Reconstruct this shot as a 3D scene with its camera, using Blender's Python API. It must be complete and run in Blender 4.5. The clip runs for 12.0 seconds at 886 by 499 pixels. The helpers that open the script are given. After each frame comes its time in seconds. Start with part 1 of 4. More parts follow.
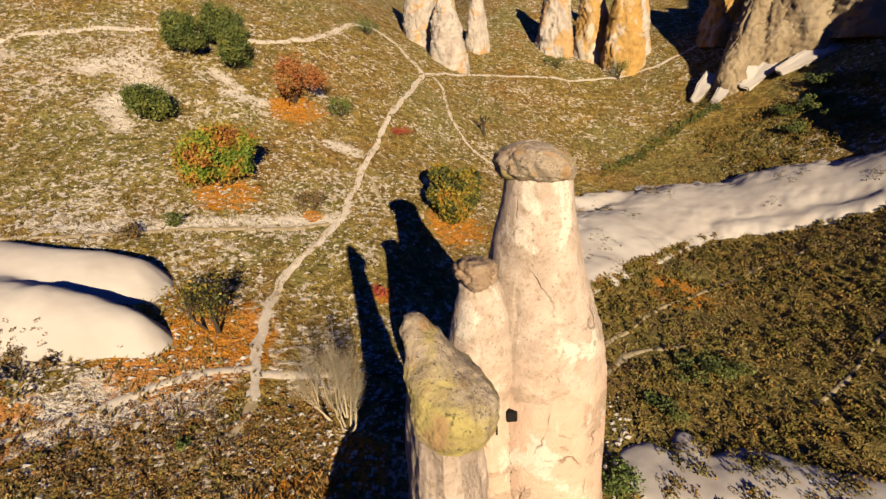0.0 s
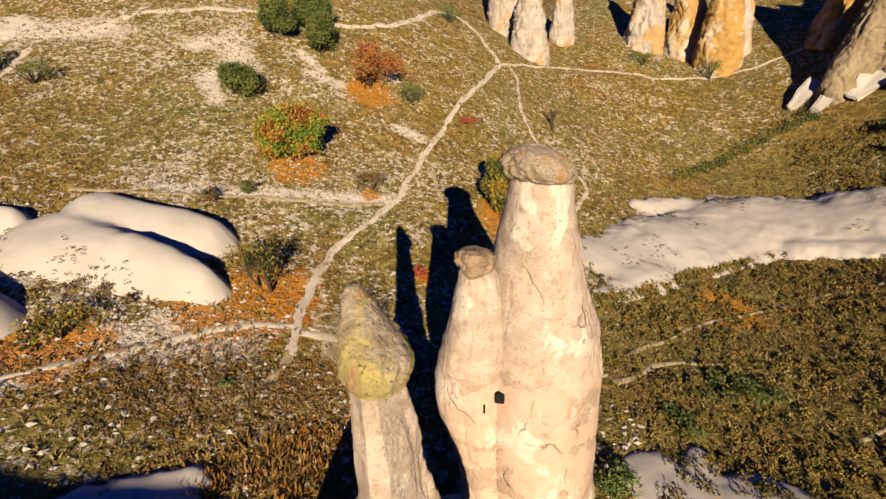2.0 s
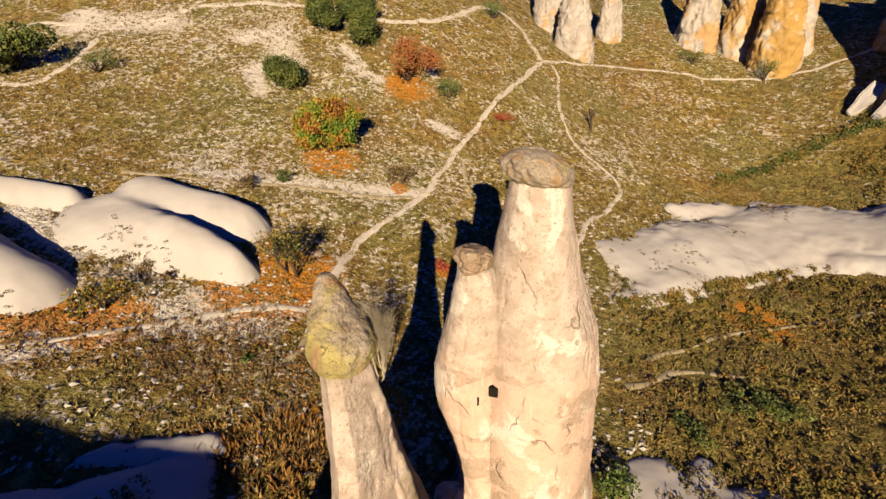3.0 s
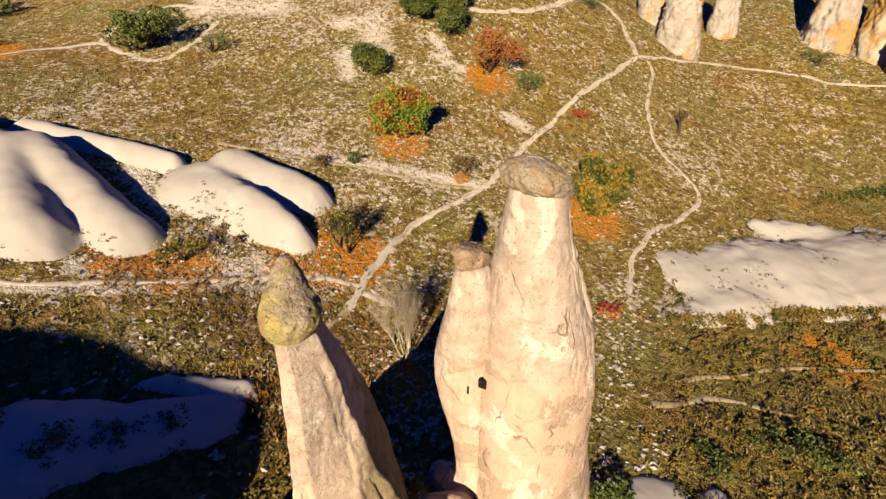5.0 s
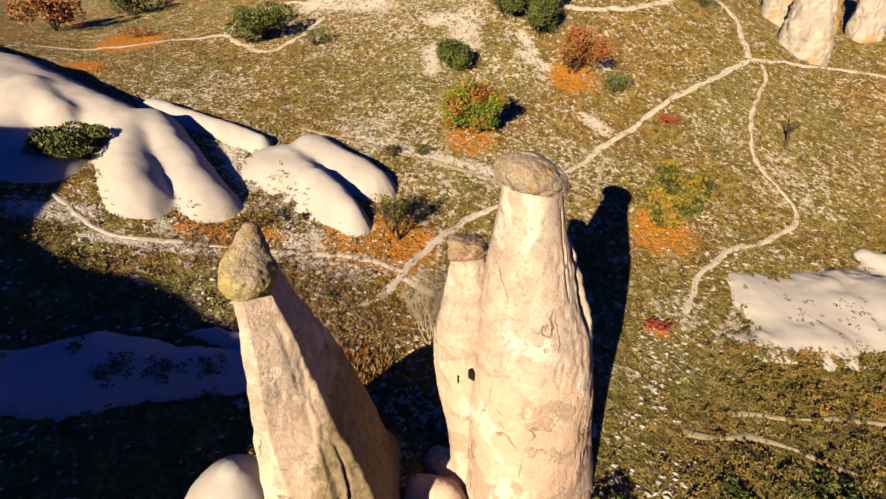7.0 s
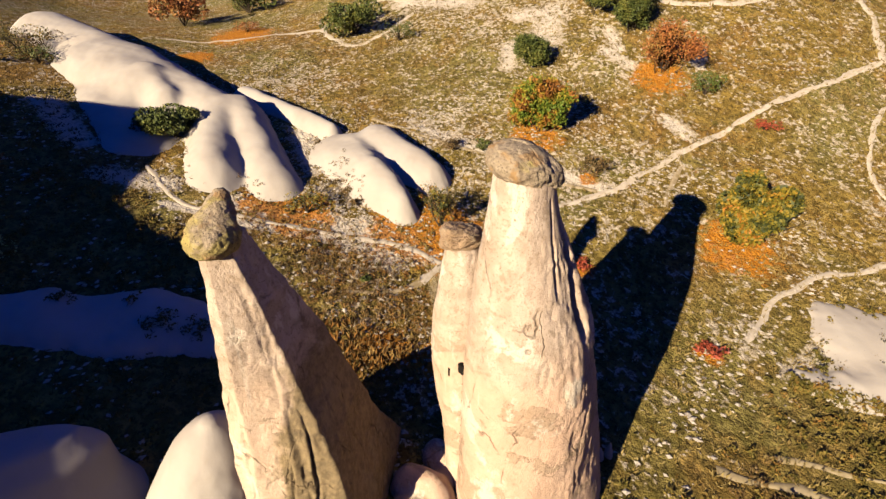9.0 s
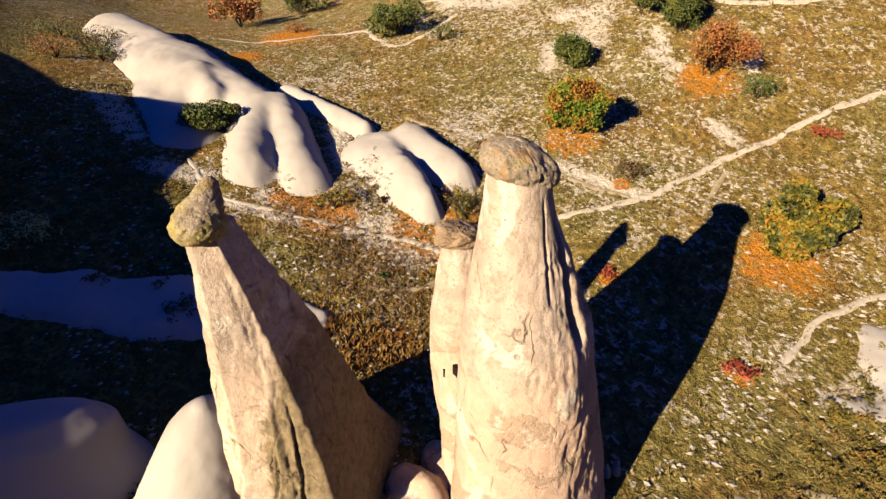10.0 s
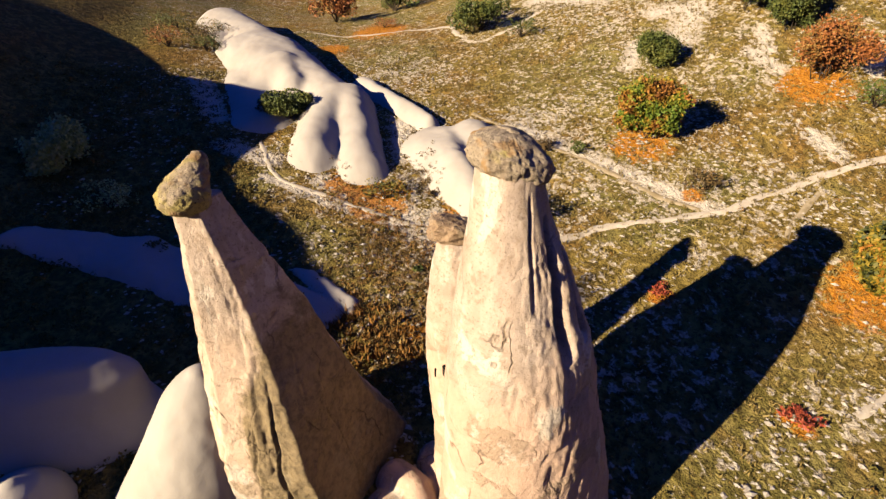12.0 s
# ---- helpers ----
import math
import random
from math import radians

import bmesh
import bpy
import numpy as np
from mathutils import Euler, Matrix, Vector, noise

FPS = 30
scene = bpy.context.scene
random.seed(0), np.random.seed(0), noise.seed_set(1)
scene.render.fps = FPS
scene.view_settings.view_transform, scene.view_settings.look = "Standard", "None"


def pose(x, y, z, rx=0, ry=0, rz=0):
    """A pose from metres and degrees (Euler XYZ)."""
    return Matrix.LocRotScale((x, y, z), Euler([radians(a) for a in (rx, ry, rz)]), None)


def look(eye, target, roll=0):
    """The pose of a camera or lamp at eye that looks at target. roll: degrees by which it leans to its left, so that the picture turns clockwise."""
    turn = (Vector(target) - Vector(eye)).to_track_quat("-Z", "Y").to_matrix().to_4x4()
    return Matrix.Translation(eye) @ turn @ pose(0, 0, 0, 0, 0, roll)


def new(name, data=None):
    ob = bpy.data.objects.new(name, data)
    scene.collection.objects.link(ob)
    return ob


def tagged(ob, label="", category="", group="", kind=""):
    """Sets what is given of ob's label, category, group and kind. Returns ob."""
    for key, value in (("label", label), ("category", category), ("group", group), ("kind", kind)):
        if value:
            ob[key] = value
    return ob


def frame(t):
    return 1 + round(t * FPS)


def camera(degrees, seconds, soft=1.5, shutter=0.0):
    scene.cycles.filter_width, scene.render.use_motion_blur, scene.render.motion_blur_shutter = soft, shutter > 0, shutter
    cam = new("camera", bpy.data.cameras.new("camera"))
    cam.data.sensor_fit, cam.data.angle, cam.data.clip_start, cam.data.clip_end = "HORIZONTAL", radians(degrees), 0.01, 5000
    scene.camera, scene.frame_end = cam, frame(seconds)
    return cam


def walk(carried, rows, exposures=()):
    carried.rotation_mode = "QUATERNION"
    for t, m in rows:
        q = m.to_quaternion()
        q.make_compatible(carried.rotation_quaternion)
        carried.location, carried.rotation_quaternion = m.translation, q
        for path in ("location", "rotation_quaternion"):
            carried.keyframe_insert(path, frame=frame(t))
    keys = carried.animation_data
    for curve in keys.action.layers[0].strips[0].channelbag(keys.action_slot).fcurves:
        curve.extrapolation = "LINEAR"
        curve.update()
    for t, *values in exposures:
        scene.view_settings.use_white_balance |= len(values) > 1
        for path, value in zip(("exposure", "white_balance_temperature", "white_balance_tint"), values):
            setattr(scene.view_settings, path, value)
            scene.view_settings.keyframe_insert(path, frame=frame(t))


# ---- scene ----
cam = camera(84.46, 12.0, soft=1.45)
# seconds, eye in metres, turn in degrees
ROWS = [
    (0.0, 0.000, 0.000, 16.000, 65.60, 3.77, -1.74),
    (0.5, 0.420, -0.245, 16.045, 65.23, 3.15, 0.65),
    (1.0, 0.867, -0.503, 16.151, 65.05, 2.64, 3.29),
    (1.5, 1.371, -0.746, 16.293, 64.92, 2.27, 5.94),
    (2.0, 1.909, -0.958, 16.419, 64.58, 1.87, 8.71),
    (2.5, 2.486, -1.099, 16.562, 64.34, 1.61, 11.48),
    (3.0, 3.159, -1.187, 16.670, 64.05, 1.41, 14.41),
    (3.5, 3.814, -1.197, 16.850, 63.64, 1.14, 17.43),
    (4.0, 4.472, -1.145, 17.047, 63.21, 0.87, 20.53),
    (4.5, 5.149, -1.050, 17.203, 62.84, 0.63, 23.66),
    (5.0, 5.864, -0.929, 17.263, 62.60, 0.50, 26.82),
    (5.5, 6.635, -0.800, 17.168, 62.59, 0.54, 29.95),
    (6.0, 7.360, -0.506, 17.178, 62.61, 0.44, 33.30),
    (6.5, 8.074, -0.129, 17.180, 62.51, 0.49, 36.50),
    (7.0, 8.703, 0.328, 17.190, 62.51, 0.53, 39.87),
    (7.5, 9.277, 0.816, 17.111, 62.55, 0.59, 43.05),
    (8.0, 9.800, 1.339, 16.976, 62.60, 0.66, 46.09),
    (8.5, 10.277, 1.902, 16.816, 62.67, 0.77, 49.05),
    (9.0, 10.715, 2.509, 16.665, 62.78, 0.92, 51.98),
    (9.5, 11.117, 3.166, 16.552, 62.95, 1.16, 54.92),
    (10.0, 11.426, 3.829, 16.415, 63.17, 1.19, 58.06),
    (10.5, 11.691, 4.480, 16.273, 63.37, 1.09, 60.90),
    (11.0, 11.928, 5.060, 16.120, 63.68, 1.12, 63.66),
    (11.5, 12.086, 5.683, 16.011, 63.71, 1.12, 66.42),
    (12.0, 12.139, 6.352, 15.951, 63.39, 1.01, 69.47),
]
walk(cam, [(t, pose(*p)) for t, *p in ROWS], ((0.0, 1.50), (6.0, 1.62), (12.0, 1.82)))
# ---- end of path ----

from mathutils.bvhtree import BVHTree

# ---- sky, sun and exposure ----
SUN_WAY = Vector((-0.215, 0.913, -0.350)).normalized()
world = bpy.data.worlds.new("sky")
scene.world = world
world.use_nodes = True
wn = world.node_tree
wbg = wn.nodes["Background"]
sky = wn.nodes.new("ShaderNodeTexSky")
sky.sky_type = "NISHITA"
sky.sun_disc = False
sky.air_density, sky.dust_density, sky.ozone_density = 1.0, 0.0, 5.0
sky.sun_elevation = math.asin(-SUN_WAY.z)
sky.sun_rotation = math.atan2(-SUN_WAY.x, -SUN_WAY.y)
wbg.inputs["Strength"].default_value = 0.027
clear = wn.nodes.new("ShaderNodeMixRGB")  # deep autumn blue under a warm white balance
clear.blend_type, clear.inputs[0].default_value, clear.inputs[2].default_value = "MULTIPLY", 1.0, (0.04, 0.52, 2.0, 1)
wn.links.new(sky.outputs[0], clear.inputs[1])
wn.links.new(clear.outputs[0], wbg.inputs["Color"])
sun_data = bpy.data.lights.new("sun", "SUN")
sun_data.energy, sun_data.angle, sun_data.color = 6.5, radians(0.5), (1.0, 0.838, 0.578)
sun = new("sun", sun_data)
sun.matrix_world = look((0, 0, 60), tuple(Vector((0, 0, 60)) + SUN_WAY))


# ---- numeric helpers ----
def lattice(i, j, k, seed):
    h = (i * 73856093) ^ (j * 19349663) ^ (k * 83492791) ^ (seed * 2654435)
    h = (h ^ (h >> 13)) * 1274126177
    h = h ^ (h >> 16)
    return (h & 0xFFFF) / 65535.0


def vnoise(x, y, z, seed=0):
    x, y, z = [np.asarray(a, float) for a in (x, y, z)]
    i, j, k = [np.floor(a).astype(np.int64) for a in (x, y, z)]
    u, v, w = x - i, y - j, z - k
    u, v, w = [a * a * (3 - 2 * a) for a in (u, v, w)]
    out = 0
    for a in (0, 1):
        for b in (0, 1):
            for c in (0, 1):
                out = out + (u if a else 1 - u) * (v if b else 1 - v) * (w if c else 1 - w) * lattice(i + a, j + b, k + c, seed)
    return out * 2 - 1


def fbm(x, y, z, octaves=4, seed=0):
    out, amp = 0, 1.0
    for o in range(octaves):
        out = out + amp * vnoise(x * 2 ** o + 17.3 * o, y * 2 ** o, z * 2 ** o, seed + o)
        amp *= 0.5
    return out


def soft(q, w):
    return w * np.logaddexp(0, q / w)


# ---- the lie of the land: a bowl that opens to the east, with a hill to the south ----
LAND = (2.1, -12.52, 6.61, 0.93, -11.04, 8.27, 2.2, -9.39, -4.9, 0.13, 10.96, 14.86, -4.79)


def land(x, y):
    x, y = np.asarray(x, float), np.asarray(y, float)
    far = np.hypot(x, y - 20)
    x, y = np.clip(x, -110, 75), np.clip(y, -70, 130)
    u, v = 1.5 * np.tanh(x / 60), 1.5 * np.tanh((y - 25) / 60)
    s1 = soft(0.5 * x + 0.866 * y - 53, 5) / (1 + np.exp(-(x - 6) / 4)) / 20
    s2, s3 = soft(x - 22, 6) / 20 / (1 + np.exp(-(y - 8) / 4)), soft(y - 60, 6) / 20
    terms = (1, u, v, u * u, u * v, v * v, u ** 3, u * u * v, u * v * v, v ** 3, s1, s2, s3)
    z = sum(c * t for c, t in zip(LAND, terms))
    # the steep hill behind, whose shade lies over the south-western hollow
    crest = np.interp(x, (-60, -42, -34, -29.5, -24, -21.5, -19, -16, -8, -4, 1, 2.7), (19.0, 18.9, 18.9, 20.3, 21.6, 20.8, 18.5, 16.9, 16.6, 16.0, 15.6, 15.0))
    ridge = np.exp(-((y + 25 + 0.10 * x) / 8.0) ** 2) / (1 + np.exp(np.clip((x - 2.9) / 0.7, -50, 50)))
    z = z + np.maximum(0, crest - z) * ridge
    return z + np.clip(far - 95, 0, 160) * 0.30


def ground(x, y):
    """Height of the ground with its small unevenness."""
    return land(x, y) + 0.16 * vnoise(np.asarray(x) / 4.5, np.asarray(y) / 4.5, 0, 3) + 0.06 * vnoise(np.asarray(x) / 1.6, np.asarray(y) / 1.6, 0, 4)


def gz(x, y):
    return float(ground(np.array([x]), np.array([y]))[0])


# ---- materials ----
TONE = 0.33  # colours below are relative to a bright chalk white of this albedo


def nodes_of(name):
    m = bpy.data.materials.new(name)
    m.use_nodes = True
    t = m.node_tree
    return m, t, t.nodes["Principled BSDF"]


def link(t, a, b):
    t.links.new(a, b)


def tex_coord(t, scale=(1, 1, 1)):
    c = t.nodes.new("ShaderNodeTexCoord")
    mp = t.nodes.new("ShaderNodeMapping")
    mp.inputs["Scale"].default_value = scale
    link(t, c.outputs["Object"], mp.inputs["Vector"])
    return mp.outputs[0]


def noise_node(t, vec, scale, detail=4.0, rough=0.55, distort=0.0):
    n = t.nodes.new("ShaderNodeTexNoise")
    n.inputs["Scale"].default_value = scale
    n.inputs["Detail"].default_value = detail
    n.inputs["Roughness"].default_value = rough
    n.inputs["Distortion"].default_value = distort
    link(t, vec, n.inputs["Vector"])
    return n.outputs["Fac"]


def ramp(t, fac, stops):
    r = t.nodes.new("ShaderNodeValToRGB")
    while len(r.color_ramp.elements) < len(stops):
        r.color_ramp.elements.new(0.5)
    for e, (p, c) in zip(r.color_ramp.elements, stops):
        e.position = p
        e.color = (*(q * TONE for q in c), 1)
    link(t, fac, r.inputs[0])
    return r.outputs[0]


def band(t, fac, lo, hi):
    """0 below lo, 1 above hi."""
    r = t.nodes.new("ShaderNodeMapRange")
    r.inputs["From Min"].default_value, r.inputs["From Max"].default_value = lo, hi
    link(t, fac, r.inputs["Value"])
    return r.outputs[0]


def mix(t, fac, a, b, mode="MIX"):
    m = t.nodes.new("ShaderNodeMix")
    m.data_type, m.blend_type = "RGBA", mode
    for sock, val in ((m.inputs[0], fac), (m.inputs[6], a), (m.inputs[7], b)):
        if isinstance(val, (int, float)):
            sock.default_value = val
        elif isinstance(val, tuple):
            sock.default_value = (*(c * TONE for c in val), 1)
        else:
            link(t, val, sock)
    return m.outputs[2]


def maths(t, op, a, b):
    m = t.nodes.new("ShaderNodeMath")
    m.operation = op
    for sock, val in zip(m.inputs, (a, b)):
        if isinstance(val, (int, float)):
            sock.default_value = val
        else:
            link(t, val, sock)
    return m.outputs[0]


def bump(t, bsdf, height, strength=0.5, dist=0.05):
    b = t.nodes.new("ShaderNodeBump")
    b.inputs["Strength"].default_value, b.inputs["Distance"].default_value = strength, dist
    link(t, height, b.inputs["Height"])
    link(t, b.outputs[0], bsdf.inputs["Normal"])


def attribute(t, name):
    a = t.nodes.new("ShaderNodeAttribute")
    a.attribute_name = name
    return a.outputs["Fac"]


def rock_material(name, light, dark, stain, ochre, ochre_amount=0.62, grain=1.0, pale=(0.72, 0.61, 0.50)):
    m, t, b = nodes_of(name)
    v = tex_coord(t)
    streak = tex_coord(t, (1.0, 1.0, 0.22))
    big = noise_node(t, v, 0.45 * grain, 5, 0.6, 0.6)
    mid = noise_node(t, v, 1.7 * grain, 6, 0.65, 0.4)
    run = noise_node(t, streak, 1.6 * grain, 5, 0.6, 0.3)
    fine = noise_node(t, v, 14 * grain, 6, 0.7)
    patch = noise_node(t, tex_coord(t, (1.0, 1.0, 0.6)), 0.8 * grain, 8, 0.72, 0.25)
    col = mix(t, band(t, mid, 0.38, 0.62), light, dark)
    col = mix(t, maths(t, "MULTIPLY", band(t, patch, 0.50, 0.58), 0.8), col, pale)
    col = mix(t, maths(t, "MULTIPLY", band(t, run, 0.58, 0.68), 0.55), col, stain)
    col = mix(t, maths(t, "MULTIPLY", band(t, big, ochre_amount, ochre_amount + 0.05), 0.8), col, ochre)
    col = mix(t, maths(t, "MULTIPLY", band(t, fine, 0.60, 0.70), 0.5), col, stain)
    wob = t.nodes.new("ShaderNodeTexNoise")
    wob.inputs["Scale"].default_value, wob.inputs["Detail"].default_value = 1.6 * grain, 4
    warp = t.nodes.new("ShaderNodeMixRGB")
    warp.blend_type, warp.inputs[0].default_value = "ADD", 0.55
    link(t, tex_coord(t, (1.0, 1.0, 0.42)), warp.inputs[1])
    link(t, wob.outputs["Color"], warp.inputs[2])
    link(t, v, wob.inputs["Vector"])
    cell = t.nodes.new("ShaderNodeTexVoronoi")
    cell.feature = "DISTANCE_TO_EDGE"
    cell.inputs["Scale"].default_value = 0.75 * grain
    link(t, warp.outputs[0], cell.inputs["Vector"])
    seam = maths(t, "MULTIPLY", maths(t, "SUBTRACT", 1.0, band(t, cell.outputs["Distance"], 0.002, 0.012)), band(t, noise_node(t, v, 0.6 * grain, 3), 0.56, 0.66))
    col = mix(t, maths(t, "MULTIPLY", seam, 0.75), col, (0.10, 0.07, 0.045))
    link(t, col, b.inputs["Base Color"])
    b.inputs["Roughness"].default_value = 0.95
    b.inputs["Specular IOR Level"].default_value = 0.15
    pits = noise_node(t, v, 5.5 * grain, 8, 0.75)
    h = maths(t, "ADD", maths(t, "ADD", maths(t, "MULTIPLY", fine, 0.35), maths(t, "MULTIPLY", pits, 0.9)), mid)
    h = maths(t, "SUBTRACT", h, maths(t, "MULTIPLY", seam, 0.5))
    bump(t, b, h, 1.0, 0.12)
    return m


def slanted(t):
    """Object coordinates drawn out along gently dipping beds."""
    c = t.nodes.new("ShaderNodeTexCoord")
    mp = t.nodes.new("ShaderNodeMapping")
    mp.inputs["Rotation"].default_value = (radians(12), radians(24), 0)
    mp.inputs["Scale"].default_value = (0.7, 0.8, 1.2)
    link(t, c.outputs["Object"], mp.inputs["Vector"])
    return mp.outputs[0]


def pink_tuff_material(name, light, deep, dull, olive=None):
    """Smooth salmon tuff with cream blotches, brown-grey weathered plates and dark specks; olive: a dark olive colour
    beyond a ragged line (nx, ny, nz, offset, width), partly an old lichened crust, partly painted shade of the side
    turned from the sun.
    """
    m, t, b = nodes_of(name)
    v = tex_coord(t)
    sep = t.nodes.new("ShaderNodeSeparateXYZ")
    link(t, v, sep.inputs[0])
    mid = noise_node(t, v, 1.5, 6, 0.6, 0.4)
    big = noise_node(t, v, 0.5, 4, 0.55, 0.5)
    fine = noise_node(t, v, 15, 6, 0.7)
    patch = noise_node(t, tex_coord(t, (1.0, 1.0, 0.7)), 0.62, 9, 0.66, 0.3)
    plates = noise_node(t, slanted(t), 0.62, 12, 0.66, 0.55)
    run = noise_node(t, tex_coord(t, (1.0, 1.0, 0.06)), 2.4, 4, 0.6, 0.2)
    up = band(t, maths(t, "ADD", sep.outputs["Z"], maths(t, "MULTIPLY", big, 5.0)), 8.6, 10.4)
    low_col = mix(t, band(t, mid, 0.35, 0.65), light, deep)
    top_col = mix(t, band(t, mid, 0.38, 0.62), (0.75, 0.59, 0.48), (0.58, 0.44, 0.345))
    col = mix(t, up, low_col, top_col)
    grey = maths(t, "MULTIPLY", band(t, plates, 0.53, 0.56), maths(t, "SUBTRACT", 1.0, maths(t, "MULTIPLY", up, 0.7)))
    col = mix(t, maths(t, "MULTIPLY", grey, 0.62), col, mix(t, band(t, fine, 0.42, 0.6), dull, tuple(c * 0.78 for c in dull)))
    col = mix(t, maths(t, "MULTIPLY", band(t, patch, 0.57, 0.61), 0.85), col, (0.90, 0.78, 0.655))
    col = mix(t, maths(t, "MULTIPLY", band(t, run, 0.62, 0.70), 0.45), col, (0.90, 0.79, 0.67))
    mottle = noise_node(t, v, 4.2, 9, 0.72, 0.3)
    col = mix(t, maths(t, "MULTIPLY", band(t, mottle, 0.54, 0.60), maths(t, "ADD", 0.22, maths(t, "MULTIPLY", up, 0.4))), col, (0.43, 0.31, 0.215))
    # olive crust low on the lit flank; painted shade on the face behind
    if olive:
        nx, ny, nz, offset, width = olive
        way = t.nodes.new("ShaderNodeVectorMath")
        way.operation = "DOT_PRODUCT"
        link(t, v, way.inputs[0])
        way.inputs[1].default_value = (nx, ny, nz)
        reach = maths(t, "ADD", way.outputs["Value"], maths(t, "MULTIPLY", maths(t, "SUBTRACT", noise_node(t, v, 1.1, 8, 0.68, 0.5), 0.5), 1.3))
        crust_and_shade = band(t, reach, offset, offset + width)
        col = mix(t, maths(t, "MULTIPLY", crust_and_shade, 0.85), col, mix(t, band(t, mottle, 0.42, 0.6), (0.34, 0.25, 0.12), (0.17, 0.125, 0.06)))
    spots = maths(t, "MULTIPLY", band(t, fine, 0.58, 0.64), maths(t, "ADD", 0.12, maths(t, "MULTIPLY", maths(t, "MAXIMUM", up, band(t, plates, 0.50, 0.56)), 0.55)))
    col = mix(t, spots, col, (0.20, 0.14, 0.085))
    # hairline cracks, here and there
    cell = t.nodes.new("ShaderNodeTexVoronoi")
    cell.feature = "DISTANCE_TO_EDGE"
    cell.inputs["Scale"].default_value = 0.5
    warp = t.nodes.new("ShaderNodeMixRGB")
    warp.blend_type, warp.inputs[0].default_value = "ADD", 0.7
    wob = t.nodes.new("ShaderNodeTexNoise")
    wob.inputs["Scale"].default_value, wob.inputs["Detail"].default_value = 1.3, 5
    link(t, v, wob.inputs["Vector"])
    link(t, tex_coord(t, (1.0, 1.0, 0.35)), warp.inputs[1])
    link(t, wob.outputs["Color"], warp.inputs[2])
    link(t, warp.outputs[0], cell.inputs["Vector"])
    seam = maths(t, "MULTIPLY", maths(t, "SUBTRACT", 1.0, band(t, cell.outputs["Distance"], 0.003, 0.014)), band(t, noise_node(t, v, 0.7, 3), 0.50, 0.60))
    col = mix(t, maths(t, "MULTIPLY", seam, 0.6), col, (0.13, 0.085, 0.05))
    link(t, col, b.inputs["Base Color"])
    b.inputs["Roughness"].default_value = 0.95
    b.inputs["Specular IOR Level"].default_value = 0.15
    pits = noise_node(t, v, 5.0, 8, 0.72)
    h = maths(t, "ADD", maths(t, "ADD", maths(t, "MULTIPLY", fine, 0.3), maths(t, "MULTIPLY", pits, 0.7)), maths(t, "MULTIPLY", grey, 0.25))
    h = maths(t, "SUBTRACT", maths(t, "ADD", h, maths(t, "MULTIPLY", mottle, 0.5)), maths(t, "MULTIPLY", seam, 0.6))
    bump(t, b, h, 0.95, 0.06)
    return m


tuff_pink = pink_tuff_material("pink_tuff", (0.84, 0.59, 0.445), (0.73, 0.49, 0.36), (0.50, 0.37, 0.255))
# the olive line is set so the fin's unlit north-east face is painted darker
tuff_fin = pink_tuff_material("lichened_and_shaded_fin_tuff", (0.88, 0.67, 0.51), (0.76, 0.55, 0.41), (0.56, 0.43, 0.29), (0.80, 0.50, -0.05, -0.35, 0.3))
tuff_cone = rock_material("banded_cone_tuff", (0.62, 0.55, 0.47), (0.50, 0.40, 0.33), (0.33, 0.25, 0.20), (0.60, 0.33, 0.10), 0.54, 0.5, (0.66, 0.56, 0.46))
tuff_ochre = rock_material("ochre_tuff", (0.60, 0.36, 0.11), (0.52, 0.29, 0.08), (0.36, 0.20, 0.07), (0.55, 0.48, 0.38), 0.62, 0.5)
tuff_brown = rock_material("brown_ridge_tuff", (0.40, 0.30, 0.185), (0.28, 0.20, 0.115), (0.17, 0.12, 0.07), (0.44, 0.34, 0.22), 0.58, 0.4, (0.44, 0.34, 0.22))


def white_tuff_material():
    m, t, b = nodes_of("white_tuff")
    v = tex_coord(t)
    big = noise_node(t, v, 0.35, 4, 0.55, 0.5)
    mid = noise_node(t, v, 2.2, 5, 0.6)
    fine = noise_node(t, v, 18, 4, 0.6)
    col = mix(t, band(t, big, 0.35, 0.7), (0.62, 0.56, 0.505), (0.54, 0.47, 0.415))
    col = mix(t, maths(t, "MULTIPLY", band(t, mid, 0.58, 0.75), 0.4), col, (0.56, 0.47, 0.38))
    link(t, col, b.inputs["Base Color"])
    b.inputs["Roughness"].default_value = 0.95
    b.inputs["Specular IOR Level"].default_value = 0.1
    bump(t, b, maths(t, "ADD", mid, maths(t, "MULTIPLY", fine, 0.3)), 0.25, 0.05)
    return m


tuff_white = white_tuff_material()


def cap_material(name, lichen):
    m, t, b = nodes_of(name)
    v = tex_coord(t)
    big = noise_node(t, v, 1.1, 4, 0.6, 0.4)
    mid = noise_node(t, v, 4.5, 6, 0.7, 0.3)
    fine = noise_node(t, v, 16, 5, 0.7)
    col = mix(t, band(t, mid, 0.35, 0.65), (0.54, 0.43, 0.31), (0.36, 0.27, 0.19))
    col = mix(t, maths(t, "MULTIPLY", band(t, big, lichen, lichen + 0.1), 0.75), col, mix(t, band(t, mid, 0.4, 0.6), (0.58, 0.47, 0.12), (0.42, 0.33, 0.10)))
    col = mix(t, maths(t, "MULTIPLY", band(t, fine, 0.57, 0.63), 0.8), col, (0.07, 0.055, 0.04))
    col = mix(t, band(t, noise_node(t, v, 2.0, 3), 0.56, 0.66), col, (0.44, 0.27, 0.13))
    link(t, col, b.inputs["Base Color"])
    b.inputs["Roughness"].default_value = 0.95
    b.inputs["Specular IOR Level"].default_value = 0.15
